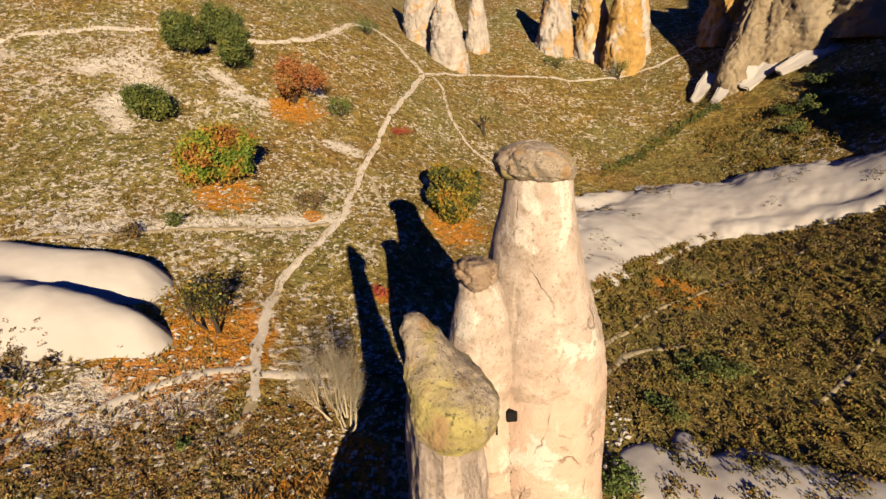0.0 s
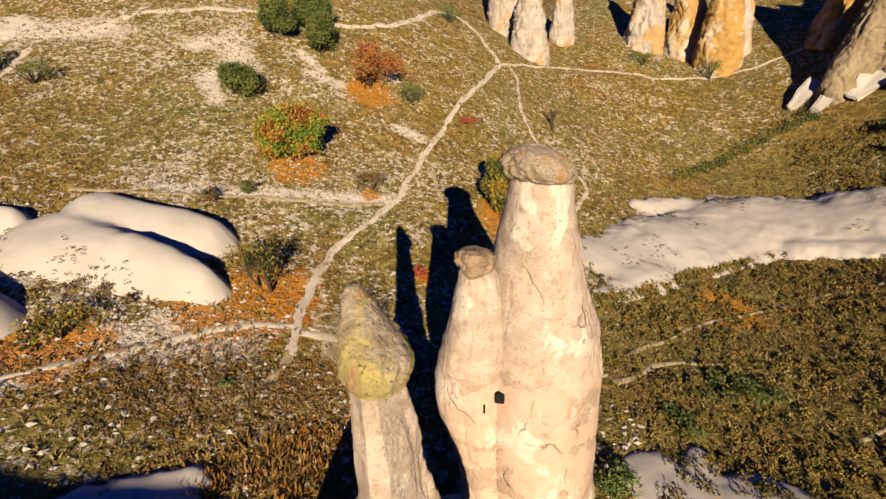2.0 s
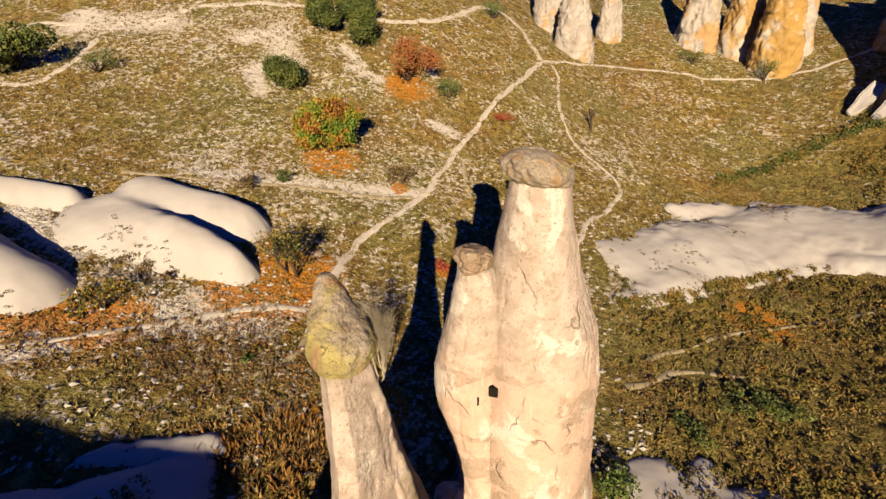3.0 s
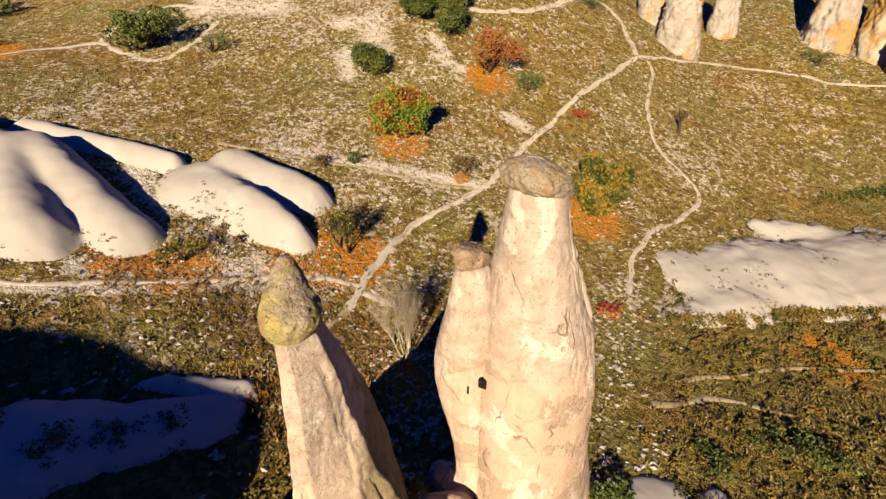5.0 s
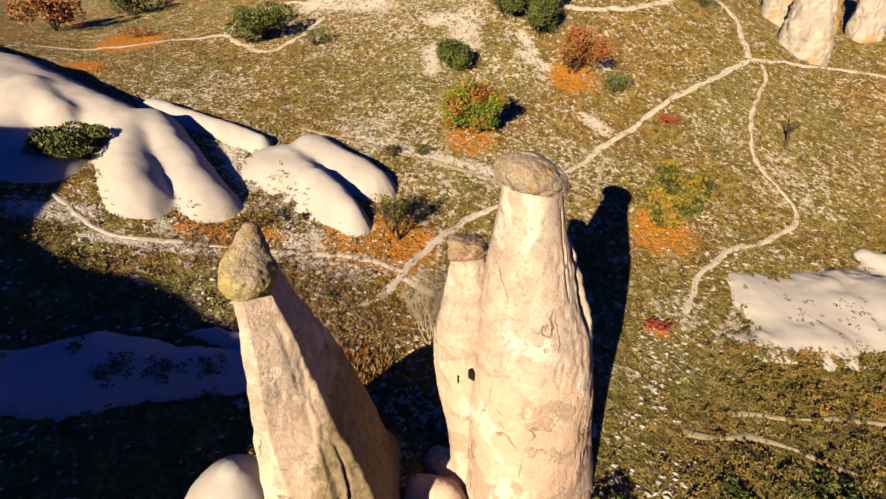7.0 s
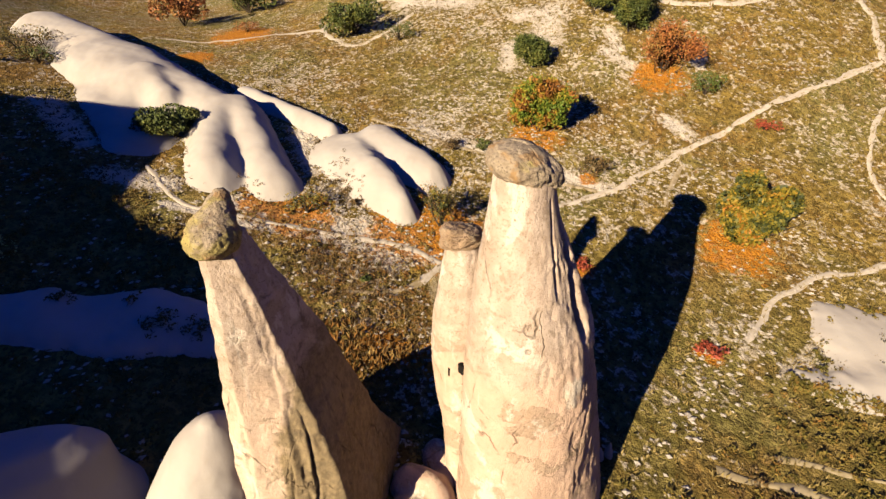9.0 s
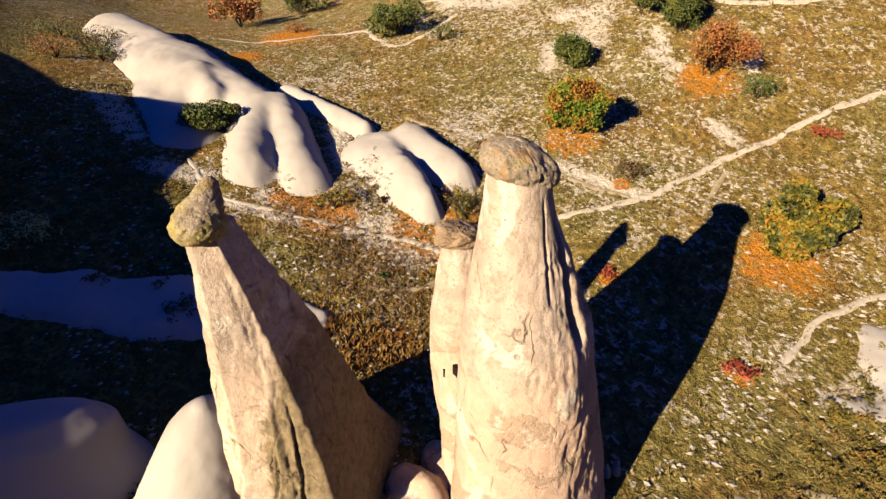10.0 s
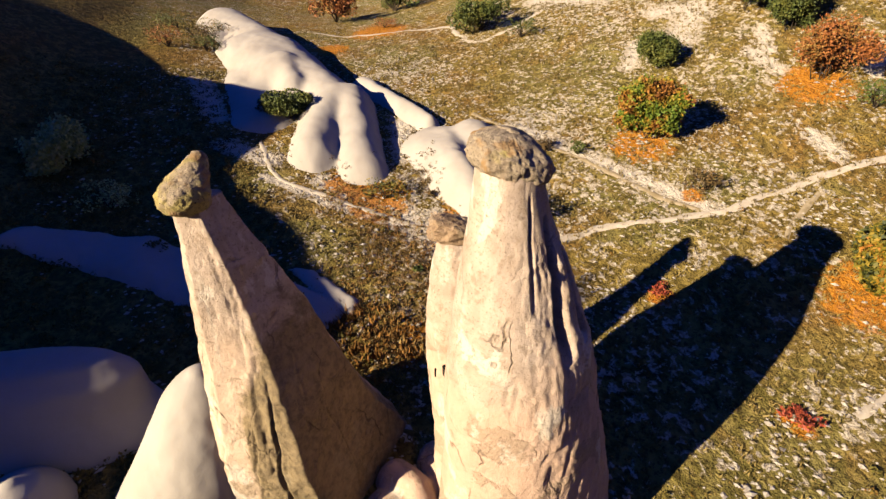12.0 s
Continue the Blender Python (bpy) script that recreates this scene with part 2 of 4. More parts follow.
    bump(t, b, maths(t, "ADD", mid, maths(t, "MULTIPLY", fine, 0.6)), 0.9, 0.06)
    return m


cap_rock = cap_material("weathered_cap_rock", 0.56)
cap_yellow = cap_material("yellow_lichened_cap_rock", 0.40)
cap_brown = rock_material("brown_cap_rock", (0.64, 0.44, 0.29), (0.50, 0.33, 0.20), (0.26, 0.17, 0.10), (0.56, 0.40, 0.26), 0.6, 1.4, (0.56, 0.43, 0.30))


def soil_material():
    m, t, b = nodes_of("dry_meadow_soil")
    v = tex_coord(t, (1, 1, 0.6))
    big = noise_node(t, v, 0.10, 4, 0.6, 0.5)
    mid = noise_node(t, v, 0.55, 5, 0.62, 0.4)
    clump = noise_node(t, v, 1.7, 5, 0.62, 0.5)
    fine = noise_node(t, v, 8.0, 4, 0.65)
    litter, pale, scrub = attribute(t, "litter"), attribute(t, "pale"), attribute(t, "scrub")
    spot = noise_node(t, v, 2.7, 4, 0.6, 0.4)
    speck = noise_node(t, v, 4.6, 3, 0.6, 0.2)
    col = mix(t, band(t, clump, 0.40, 0.60), (0.46, 0.31, 0.075), (0.18, 0.115, 0.026))
    col = mix(t, maths(t, "MAXIMUM", band(t, big, 0.46, 0.62), attribute(t, "green")), col, mix(t, band(t, clump, 0.42, 0.58), (0.38, 0.31, 0.10), (0.19, 0.16, 0.042)))
    rust = noise_node(t, v, 0.17, 5, 0.65, 0.6)
    col = mix(t, maths(t, "MULTIPLY", band(t, rust, 0.50, 0.62), 0.55), col, mix(t, band(t, clump, 0.42, 0.58), (0.46, 0.24, 0.07), (0.24, 0.12, 0.035)))
    col = mix(t, maths(t, "MULTIPLY", band(t, speck, 0.53, 0.62), 0.75), col, (0.07, 0.05, 0.018))
    # bare chalky soil and gravel between the tufts
    bare = maths(t, "ADD", maths(t, "MULTIPLY", mid, 0.40), maths(t, "MULTIPLY", spot, 0.75))
    bare = maths(t, "ADD", bare, maths(t, "MULTIPLY", pale, 0.07))
    # scrub mask: real scrub, plus the hill's shade painted in the south-western hollow
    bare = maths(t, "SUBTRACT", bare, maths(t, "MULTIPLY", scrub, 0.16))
    bare = maths(t, "ADD", bare, maths(t, "MULTIPLY", band(t, attribute(t, "chalk"), -0.4, 0.8), 0.36))
    col = mix(t, maths(t, "MULTIPLY", band(t, bare, 0.625, 0.66), 0.97), col, mix(t, band(t, speck, 0.45, 0.6), (0.80, 0.69, 0.56), (0.50, 0.395, 0.265)))
    col = mix(t, maths(t, "MULTIPLY", band(t, maths(t, "ADD", attribute(t, "chalk"), maths(t, "SUBTRACT", spot, 0.5)), 0.15, 0.5), 0.85), col, (0.88, 0.77, 0.64))
    # darker soil under scrub, and as painted shade in the south-western hollow
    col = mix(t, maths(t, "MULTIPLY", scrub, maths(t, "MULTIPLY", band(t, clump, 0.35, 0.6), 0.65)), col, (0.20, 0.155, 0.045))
    red = maths(t, "ADD", maths(t, "MULTIPLY", litter, 1.35), maths(t, "MULTIPLY", maths(t, "SUBTRACT", clump, 0.5), 1.6))
    col = mix(t, maths(t, "MULTIPLY", band(t, red, 0.25, 0.55), 0.9), col, mix(t, band(t, fine, 0.4, 0.6), (0.80, 0.33, 0.035), (0.50, 0.17, 0.02)))
    link(t, col, b.inputs["Base Color"])
    b.inputs["Roughness"].default_value = 1.0
    b.inputs["Specular IOR Level"].default_value = 0.05
    bump(t, b, maths(t, "ADD", maths(t, "ADD", clump, spot), maths(t, "MULTIPLY", fine, 0.5)), 0.9, 0.25)
    return m


soil = soil_material()


def plain_material(name, a, b2, scale=6.0, strength=0.5, rough=0.95):
    m, t, b = nodes_of(name)
    v = tex_coord(t)
    n = noise_node(t, v, scale, 5, 0.65)
    link(t, mix(t, band(t, n, 0.35, 0.65), a, b2), b.inputs["Base Color"])
    b.inputs["Roughness"].default_value = rough
    b.inputs["Specular IOR Level"].default_value = 0.1
    bump(t, b, n, strength, 0.04)
    return m


# near-black that paints the darkness inside the chimney's holes
hole_dark = plain_material("painted_hole_dark", (0.020, 0.015, 0.012), (0.010, 0.008, 0.007), 6)
trail_soil = plain_material("earthen_trail", (0.56, 0.45, 0.28), (0.40, 0.31, 0.17), 3.0)
faint_soil = plain_material("faint_path_soil", (0.55, 0.44, 0.30), (0.36, 0.27, 0.15), 2.2)
path_soil = plain_material("trodden_chalky_soil", (0.78, 0.68, 0.56), (0.60, 0.50, 0.39), 3.0)
bark = plain_material("bark", (0.11, 0.08, 0.055), (0.06, 0.045, 0.03), 20)
grey_twig = plain_material("grey_bare_twig", (0.74, 0.61, 0.43), (0.52, 0.42, 0.28), 15)


def leaf_material(name, stops, shine=0.25, mottled=0.45):
    """A foliage colour that varies from leaf to leaf."""
    m, t, b = nodes_of(name)
    g = t.nodes.new("ShaderNodeNewGeometry")
    n = noise_node(t, tex_coord(t), 0.75, 3)
    f = maths(t, "ADD", maths(t, "MULTIPLY", g.outputs["Random Per Island"], 1 - mottled), maths(t, "MULTIPLY", band(t, n, 0.38, 0.62), mottled))
    link(t, ramp(t, f, stops), b.inputs["Base Color"])
    b.inputs["Roughness"].default_value = 0.7
    b.inputs["Specular IOR Level"].default_value = shine
    return m


leaf_autumn = leaf_material("green_and_orange_leaves", [(0.0, (0.08, 0.17, 0.010)), (0.36, (0.20, 0.25, 0.015)), (0.52, (0.42, 0.28, 0.02)), (0.70, (0.44, 0.17, 0.02)), (0.95, (0.28, 0.10, 0.02))], 0.25, 0.68)
leaf_olive = leaf_material("yellowing_olive_leaves", [(0.0, (0.02, 0.03, 0.003)), (0.35, (0.07, 0.08, 0.006)), (0.58, (0.24, 0.19, 0.012)), (0.78, (0.40, 0.24, 0.015)), (0.95, (0.48, 0.17, 0.02))])
leaf_sage = leaf_material("pale_sage_leaves", [(0.0, (0.36, 0.46, 0.16)), (0.6, (0.58, 0.66, 0.25)), (0.95, (0.72, 0.66, 0.26))])
leaf_dark = leaf_material("dark_green_leaves", [(0.0, (0.04, 0.065, 0.008)), (0.5, (0.11, 0.14, 0.02)), (0.9, (0.22, 0.21, 0.03))])
leaf_red = leaf_material("russet_leaves", [(0.0, (0.28, 0.08, 0.02)), (0.5, (0.46, 0.15, 0.03)), (0.9, (0.40, 0.24, 0.06))])
leaf_scarlet = leaf_material("dark_red_leaves", [(0.0, (0.30, 0.04, 0.018)), (0.9, (0.52, 0.10, 0.04))])
leaf_brown = leaf_material("dry_brown_leaves", [(0.0, (0.10, 0.07, 0.02)), (0.5, (0.19, 0.12, 0.04)), (0.9, (0.28, 0.15, 0.04))])
leaf_fresh = leaf_material("fresh_green_leaves", [(0.0, (0.06, 0.11, 0.012)), (0.9, (0.16, 0.20, 0.03))])
grass_dry = leaf_material("dry_grass_blades", [(0.0, (0.16, 0.11, 0.03)), (0.4, (0.27, 0.19, 0.06)), (0.8, (0.40, 0.30, 0.12))], 0.05)
grass_rust = leaf_material("reddish_dry_grass", [(0.0, (0.20, 0.09, 0.022)), (0.5, (0.36, 0.17, 0.045)), (0.9, (0.48, 0.32, 0.12))], 0.05)
scrub_leaf = leaf_material("olive_scrub_leaves", [(0.0, (0.07, 0.07, 0.016)), (0.35, (0.17, 0.14, 0.034)), (0.65, (0.29, 0.20, 0.05)), (0.95, (0.36, 0.17, 0.045))], 0.05)
stone_mat = plain_material("pale_loose_stone", (0.74, 0.66, 0.58), (0.54, 0.46, 0.38), 9)


# ---- mesh helpers ----
def mesh_from(name, verts, faces, material, smooth=True):
    me = bpy.data.meshes.new(name)
    me.from_pydata([tuple(v) for v in verts], [], faces)
    me.materials.append(material)
    if smooth:
        me.polygons.foreach_set("use_smooth", [True] * len(me.polygons))
    me.update()
    return me


def part(name, me, parent, label=""):
    ob = new(name, me)
    ob.parent = parent
    return tagged(ob, label) if label else ob


def thing(name, x, y, z, label, category, group="", kind=""):
    """An Empty at a thing's base, which carries its parts."""
    ob = new(name)
    ob.location = (x, y, z)
    ob.empty_display_size = 0.2
    return tagged(ob, label, category, group, kind)


def grid_faces(rows, cols, wrap=False):
    r, c = np.meshgrid(np.arange(rows - 1), np.arange(cols if wrap else cols - 1), indexing="ij")
    a, b = r * cols + c, r * cols + (c + 1) % cols
    return np.stack([a, b, b + cols, a + cols], -1).reshape(-1, 4).tolist()


# ---- the ground: one sheet to the horizon ----
def spread(lo, hi, step, far):
    mid = np.arange(lo, hi + step / 2, step)
    out, s, left, right = [], step, [], []
    p, q = mid[0], mid[-1]
    while q < far or p > -far:
        s *= 1.16
        if q < far:
            q += s
            right.append(q)
        if p > -far:
            p -= s
            left.append(p)
    return np.array(left[::-1] + list(mid) + right)


def falloff(x, y, spots):
    out = np.zeros_like(x)
    for px, py, r in spots:
        out = np.maximum(out, 1 - np.hypot(x - px, y - py) / r)
    return out


LITTER = ((-10.6, 18.2, 3.8), (-11.8, 16.9, 3.0), (-16.4, 12.4, 2.8), (-18.6, 11.0, 2.0), (-13.4, 29.7, 2.5), (1.0, 31.7, 2.9), (-11.0, 41.6, 2.9), (-3.6, 13.2, 1.6), (-8.1, 29.4, 0.8),
          (-3.5, 23.4, 0.9), (-5.4, 11.4, 1.7), (15.5, 28.0, 2.6), (-52, 22, 5), (3.7, 24.2, 0.9), (-46, 15, 3))
PALE = ((-22.5, 42, 7), (-26, 43, 8), (-18, 26, 6), (-14, 25.5, 5), (-10, 28, 4), (-7.1, 38.3, 2.5), (-13, 15, 6), (-18, 14.5, 5), (-9, 20, 4), (6.5, 27, 5), (8, 33, 5), (-6, 33, 4),
        (-32, 40, 11), (-36, 33, 6), (-40, 33, 7), (-28, 38, 6), (-24, 44, 6), (-15, 38.5, 4), (-34, 20, 7), (6, 45, 5))


CHALK = ((-20.9, 5.9, -17.0, 9.4, 0.35), (-17.0, 9.4, -12.4, 14.6, 0.4), (-23.8, 42.8, -21.4, 39.2, 1.3), (-22.8, 37.2, -21.2, 39.8, 0.9), (-21.2, 34.4, -23.0, 36.4, 0.7), (-26.0, 40.5, -24.0, 43.4, 0.9), (-16.4, 41.2, -13.6, 41.2, 0.55), (-17.8, 43.6, -15.6, 42.2, 0.5), (-8.0, 38.0, -6.2, 38.0, 0.6), (-10.6, 46.4, -9.8, 45.0, 0.5),
         (-40.5, 37.6, -34.2, 40.4, 1.7), (-42.5, 39.6, -39, 38.6, 1.3), (-15.6, 25.7, -6.6, 29.6, 0.45), (-20.0, 24.2, -15.6, 25.7, 0.5), (-13.4, 15.4, -9.4, 16.6, 0.8), (-19.5, 9.5, -12.5, 14.4, 0.7), (6.8, 26.4, 7.2, 29.5, 0.7),
         (-15.5, 13.6, -9.6, 14.8, 0.6), (-24.8, 16.6, -20.6, 15.6, 0.9), (-37, 2.0, -30, 3.2, 1.0), (-25.6, 3.6, -22.8, 6.6, 0.9))


def beside(x, y, lines):
    """1 on the lines (x0, y0, x1, y1, width), falling to 0 at their width and below beyond."""
    out = np.full(x.shape, -1.0)
    for x0, y0, x1, y1, w in lines:
        t = np.clip(((x - x0) * (x1 - x0) + (y - y0) * (y1 - y0)) / ((x1 - x0) ** 2 + (y1 - y0) ** 2), 0, 1)
        out = np.maximum(out, 1 - np.hypot(x - x0 - t * (x1 - x0), y - y0 - t * (y1 - y0)) / w)
    return out


def build_ground():
    xs, ys = spread(-34, 32, 0.42, 900), spread(-6, 62, 0.42, 900)
    gx, gy = np.meshgrid(xs, ys)
    gx, gy = gx.ravel(), gy.ravel()
    verts = np.stack([gx, gy, ground(gx, gy)], -1)
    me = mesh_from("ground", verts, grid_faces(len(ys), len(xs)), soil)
    scrub = 1 / (1 + np.exp(np.clip(-(gx - 7.0 + 0.10 * (gy - 20)) / 1.2, -60, 60))) / (1 + np.exp(np.clip((gy - 33) / 2.0, -60, 60)))
    # hill's shade over the south-western hollow, put into the soil colour with the scrub
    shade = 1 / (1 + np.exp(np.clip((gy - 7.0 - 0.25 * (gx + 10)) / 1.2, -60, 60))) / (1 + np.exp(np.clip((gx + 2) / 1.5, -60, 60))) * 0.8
    band2 = np.exp(-((gy - 44 - 0.55 * (gx - 18)) / 3.0) ** 2) / (1 + np.exp(np.clip(-(gx - 14) / 2, -60, 60))) * 0.6
    green = np.exp(-((gx - 6) / 7) ** 2 - ((gy - 22) / 10) ** 2) + np.exp(-((gx + 24) / 9) ** 2 - ((gy - 33) / 9) ** 2) + 0.5 * np.exp(-((gx + 10) / 8) ** 2 - ((gy - 27) / 7) ** 2)
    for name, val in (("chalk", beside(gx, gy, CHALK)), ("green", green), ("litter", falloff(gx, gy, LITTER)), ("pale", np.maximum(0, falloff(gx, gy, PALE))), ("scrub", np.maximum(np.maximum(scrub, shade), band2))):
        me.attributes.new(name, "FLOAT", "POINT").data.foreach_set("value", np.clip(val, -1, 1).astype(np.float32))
    return tagged(new("ground", me), "dry autumn hillside of tufty grass and chalky soil", "ground", kind="structure")


build_ground()


# ---- footpaths ----
def smooth_line(points, step=0.35):
    p = np.array(points, float)
    t = np.r_[0, np.cumsum(np.hypot(*np.diff(p, axis=0).T))]
    s = np.arange(0, t[-1], step)
    x, y = np.interp(s, t, p[:, 0]), np.interp(s, t, p[:, 1])
    k = np.ones(9) / 9
    if len(s) > 20:
        x = np.r_[x[:4], np.convolve(x, k, "valid"), x[-4:]]
        y = np.r_[y[:4], np.convolve(y, k, "valid"), y[-4:]]
    return x, y


def footpath(points, width, seed, label="narrow trodden footpath of pale chalky soil", material=None):
    x, y = smooth_line(points)
    x, y = x + 0.18 * vnoise(x * 0.5, y * 0.5, seed), y + 0.18 * vnoise(x * 0.5, y * 0.5, seed + 9)
    dx, dy = np.gradient(x), np.gradient(y)
    n = np.hypot(dx, dy) + 1e-9
    nx, ny = -dy / n, dx / n
    across = np.array([-1, -0.55, 0, 0.55, 1.0])
    wl = width / 2 * (1 + 0.55 * vnoise(x * 1.3, y * 1.3, seed + 20) + 0.25 * vnoise(x * 3, y * 3, seed + 30))
    wr = width / 2 * (1 + 0.55 * vnoise(x * 1.3, y * 1.3, seed + 40) + 0.25 * vnoise(x * 3, y * 3, seed + 50))
    half = np.where(across[None] < 0, wl[:, None], wr[:, None])
    px, py = x[:, None] + nx[:, None] * across * half, y[:, None] + ny[:, None] * across * half
    pz = ground(px, py) + 0.045 - 0.05 * np.abs(across) ** 3
    verts = np.stack([px, py, pz], -1).reshape(-1, 3)
    me = mesh_from("footpath", verts, grid_faces(len(x), 5), material or path_soil)
    return tagged(new("footpath", me), label, "footpath", kind="structure")


footpath(((-0.7, 57.1), (-3.9, 45.3), (-5.6, 36.1), (-6.4, 29.9), (-8.3, 24.5), (-9.0, 20.8), (-8.2, 17.1), (-7.9, 15.0)), 0.46, 1)
footpath(((-0.7, 57.1), (-2.6, 60.5), (-4.5, 63.4), (-6.4, 64.3), (-8.2, 62.6), (-11.4, 54.2), (-16.9, 49.2), (-20.6, 49.3), (-26.2, 47.1), (-32.5, 43.8), (-33.8, 41.4), (-38.3, 38.4)), 0.62, 2)
footpath(((-0.7, 57.1), (4.8, 63.4), (13.8, 65.6), (22.5, 66.0), (29.8, 67.6), (36, 69.4)), 0.45, 3)
footpath(((0.2, 57.4), (1.4, 55.8), (1.8, 48.5), (3.6, 44.5), (6.2, 42.8), (7.8, 41.2), (7.0, 38.0), (4.7, 33.7), (4.2, 30.0), (4.4, 26.0)), 0.34, 4)
footpath(((-8.2, 17.1), (-9.3, 16.6), (-10.8, 16.0), (-12.6, 14.6), (-14.7, 12.5), (-16.8, 10.2), (-18.7, 8.8), (-19.9, 6.9), (-22.4, 6.3), (-25.5, 6.0)), 0.36, 6, "trodden path below the white mounds")
footpath(((-7.0, 29.0), (-9.0, 27.7), (-11.6, 26.5), (-13.7, 25.8), (-16.2, 25.1), (-19.1, 23.5), (-21.4, 22.6), (-23.5, 21.7)), 0.34, 15, "faint trodden path along the slope", faint_soil)
footpath(((-8.0, 15.4), (-7.8, 14.4), (-8.4, 12.9), (-9.4, 11.6)), 0.3, 16, "faint trodden path below the crossing", faint_soil)
footpath(((-8.2, 16.6), (-5.9, 17.3), (-4.6, 17.6)), 0.4, 7, "trodden path towards the bare tree")
footpath(((-56, 14.5), (-53, 17.3), (-49.8, 21.5), (-48.5, 25.5), (-44.8, 28.6), (-40.5, 27.6), (-36.4, 28), (-36, 30.2), (-37.0, 34.5), (-38.3, 38.4)), 0.6, 9)
footpath(((-44.8, 28.6), (-47.5, 33.0), (-45.2, 37.2), (-40.4, 38.0)), 0.6, 13)
footpath(((16.5, 17.2), (19.5, 18.7), (22.3, 20.6), (26, 23.5)), 0.24, 14, "thin earthen trail through dark scrub", trail_soil)
footpath(((7.9, 21.3), (10.5, 23.6), (13.2, 25.9), (19, 28.8), (27, 31.5)), 0.30, 10, "thin earthen trail through dark scrub", trail_soil)
footpath(((6.7, 18.9), (10.0, 21.5), (14, 22.4)), 0.34, 11, "thin earthen trail through dark scrub", trail_soil)
footpath(((-4.8, 35.1), (-4.0, 32.6), (-3.2, 31.0)), 0.3, 12, "faint trodden path down the slope", faint_soil)


# ---- rock forms ----
def outline_radius(th, corners):
    """Distance to a cornered outline round the origin, slightly rounded."""
    p = np.array(corners, float)
    q = np.roll(p, -1, 0)
    out = np.full(th.shape, 1e9)
    for (ax, ay), (bx, by) in zip(p, q):
        den = np.cos(th) * (by - ay) - np.sin(th) * (bx - ax)
        den = np.where(np.abs(den) < 1e-9, 1e-9, den)
        r = (ax * (by - ay) - ay * (bx - ax)) / den
        t = (r * np.sin(th) - ay) * (by - ay) + (r * np.cos(th) - ax) * (bx - ax)
        ok = (r > 0) & (t >= -1e-6) & (t <= (bx - ax) ** 2 + (by - ay) ** 2 + 1e-6)
        out = np.where(ok, np.minimum(out, r), out)
    k = max(3, len(th) // 100) | 1
    w = np.r_[out[-(k // 2):], out, out[:k // 2]]
    return np.convolve(w, np.ones(k) / k, "valid")


def loft(rows, rings, seg, rough=0.10, scale=0.8, seed=0, cracks=0.0, hollows=(), ledge=0.0, outline=None, grooves=(), flakes=(), fine=0.35):
    """A closed rock from stations (z, cx, cy, rx, ry, degrees), roughened."""
    rows = np.array(sorted(rows), float)
    z = np.linspace(rows[0, 0], rows[-1, 0], rings)
    cols = [np.interp(z, rows[:, 0], rows[:, i]) for i in range(1, 6)]
    k = max(3, rings // 22) | 1
    pad = k // 2
    cols = [np.convolve(np.r_[[c[0]] * pad, c, [c[-1]] * pad], np.ones(k) / k, "valid") for c in cols]
    cx, cy, rx, ry, rot = [c[:, None] for c in cols]
    th = np.linspace(0, 2 * np.pi, seg, endpoint=False)[None]
    ct, st = np.cos(th), np.sin(th)
    if outline:
        r = outline_radius(th[0], outline)[None]
        ct, st = ct * r, st * r
    a = np.radians(rot)
    ox, oy = rx * ct, ry * st
    dx, dy = ox * np.cos(a) - oy * np.sin(a), ox * np.sin(a) + oy * np.cos(a)
    zz = np.broadcast_to(z[:, None], dx.shape)
    x, y = cx + dx, cy + dy
    n = np.hypot(dx, dy) + 1e-6
    d = rough * fbm(x * scale, y * scale, zz * scale * 0.6, 5, seed)
    d = d + rough * fine * fbm(x * scale * 5, y * scale * 5, zz * scale * 4, 3, seed + 7)
    if cracks:
        c = np.abs(vnoise(x * 1.1 + 0.3 * fbm(x, y, zz * 0.7, 2, seed), y * 1.1, zz * 0.16, seed + 11))
        d = d - cracks * np.exp(-(c / 0.05) ** 2) * (0.4 + 0.6 * (vnoise(x * 0.7, y * 0.7, zz * 0.5, seed + 13) > -0.1))
    if ledge:
        d = d + ledge * np.abs(vnoise(x * 0.3, y * 0.3, zz * 2.2, seed + 17))
    for z0, a0, z1, a1, wide, deep in grooves:
        k = np.clip((zz - z0) / (z1 - z0), -0.2, 1.2)
        mid_a = np.radians(a0 + (a1 - a0) * k + 3 * vnoise(zz * 1.1, 0 * zz, 0 * zz, seed + 23))
        off = (np.arctan2(dy, dx) - mid_a + np.pi) % (2 * np.pi) - np.pi
        d = d - deep * np.exp(-(off / np.radians(wide)) ** 4) * np.clip(1.2 - np.abs(k - 0.5) * 2, 0, 0.35) / 0.35
    for a0, a1, z0, z1, amp in flakes:
        mid_a, half = np.radians((a0 + a1) / 2), np.radians((a1 - a0) / 2)
        off = ((np.arctan2(dy, dx) - mid_a + np.pi) % (2 * np.pi) - np.pi) / half
        win = np.clip(1.3 - np.abs(off), 0, 0.3) / 0.3 * np.clip((zz - z0) / 0.8, 0, 1) * np.clip((z1 - zz) / 0.8, 0, 1)
        slab = 2.2 * vnoise(x * 1.5 + 0.25 * fbm(x * 2, y * 2, zz, 3, seed + 3), y * 1.5, zz * 0.45, seed + 31)
        slab = np.floor(slab) + np.clip((slab - np.floor(slab)) * 5, 0, 1)  # broken plates with sharp steps
        chip = 0.7 * slab + 0.7 * fbm(x * 6, y * 6, zz * 2.2, 4, seed + 37)
        d = d + amp * win * chip
    f = np.minimum(1, n / (np.abs(d) * 2 + 1e-6))
    x, y = x + dx / n * d * f, y + dy / n * d * f
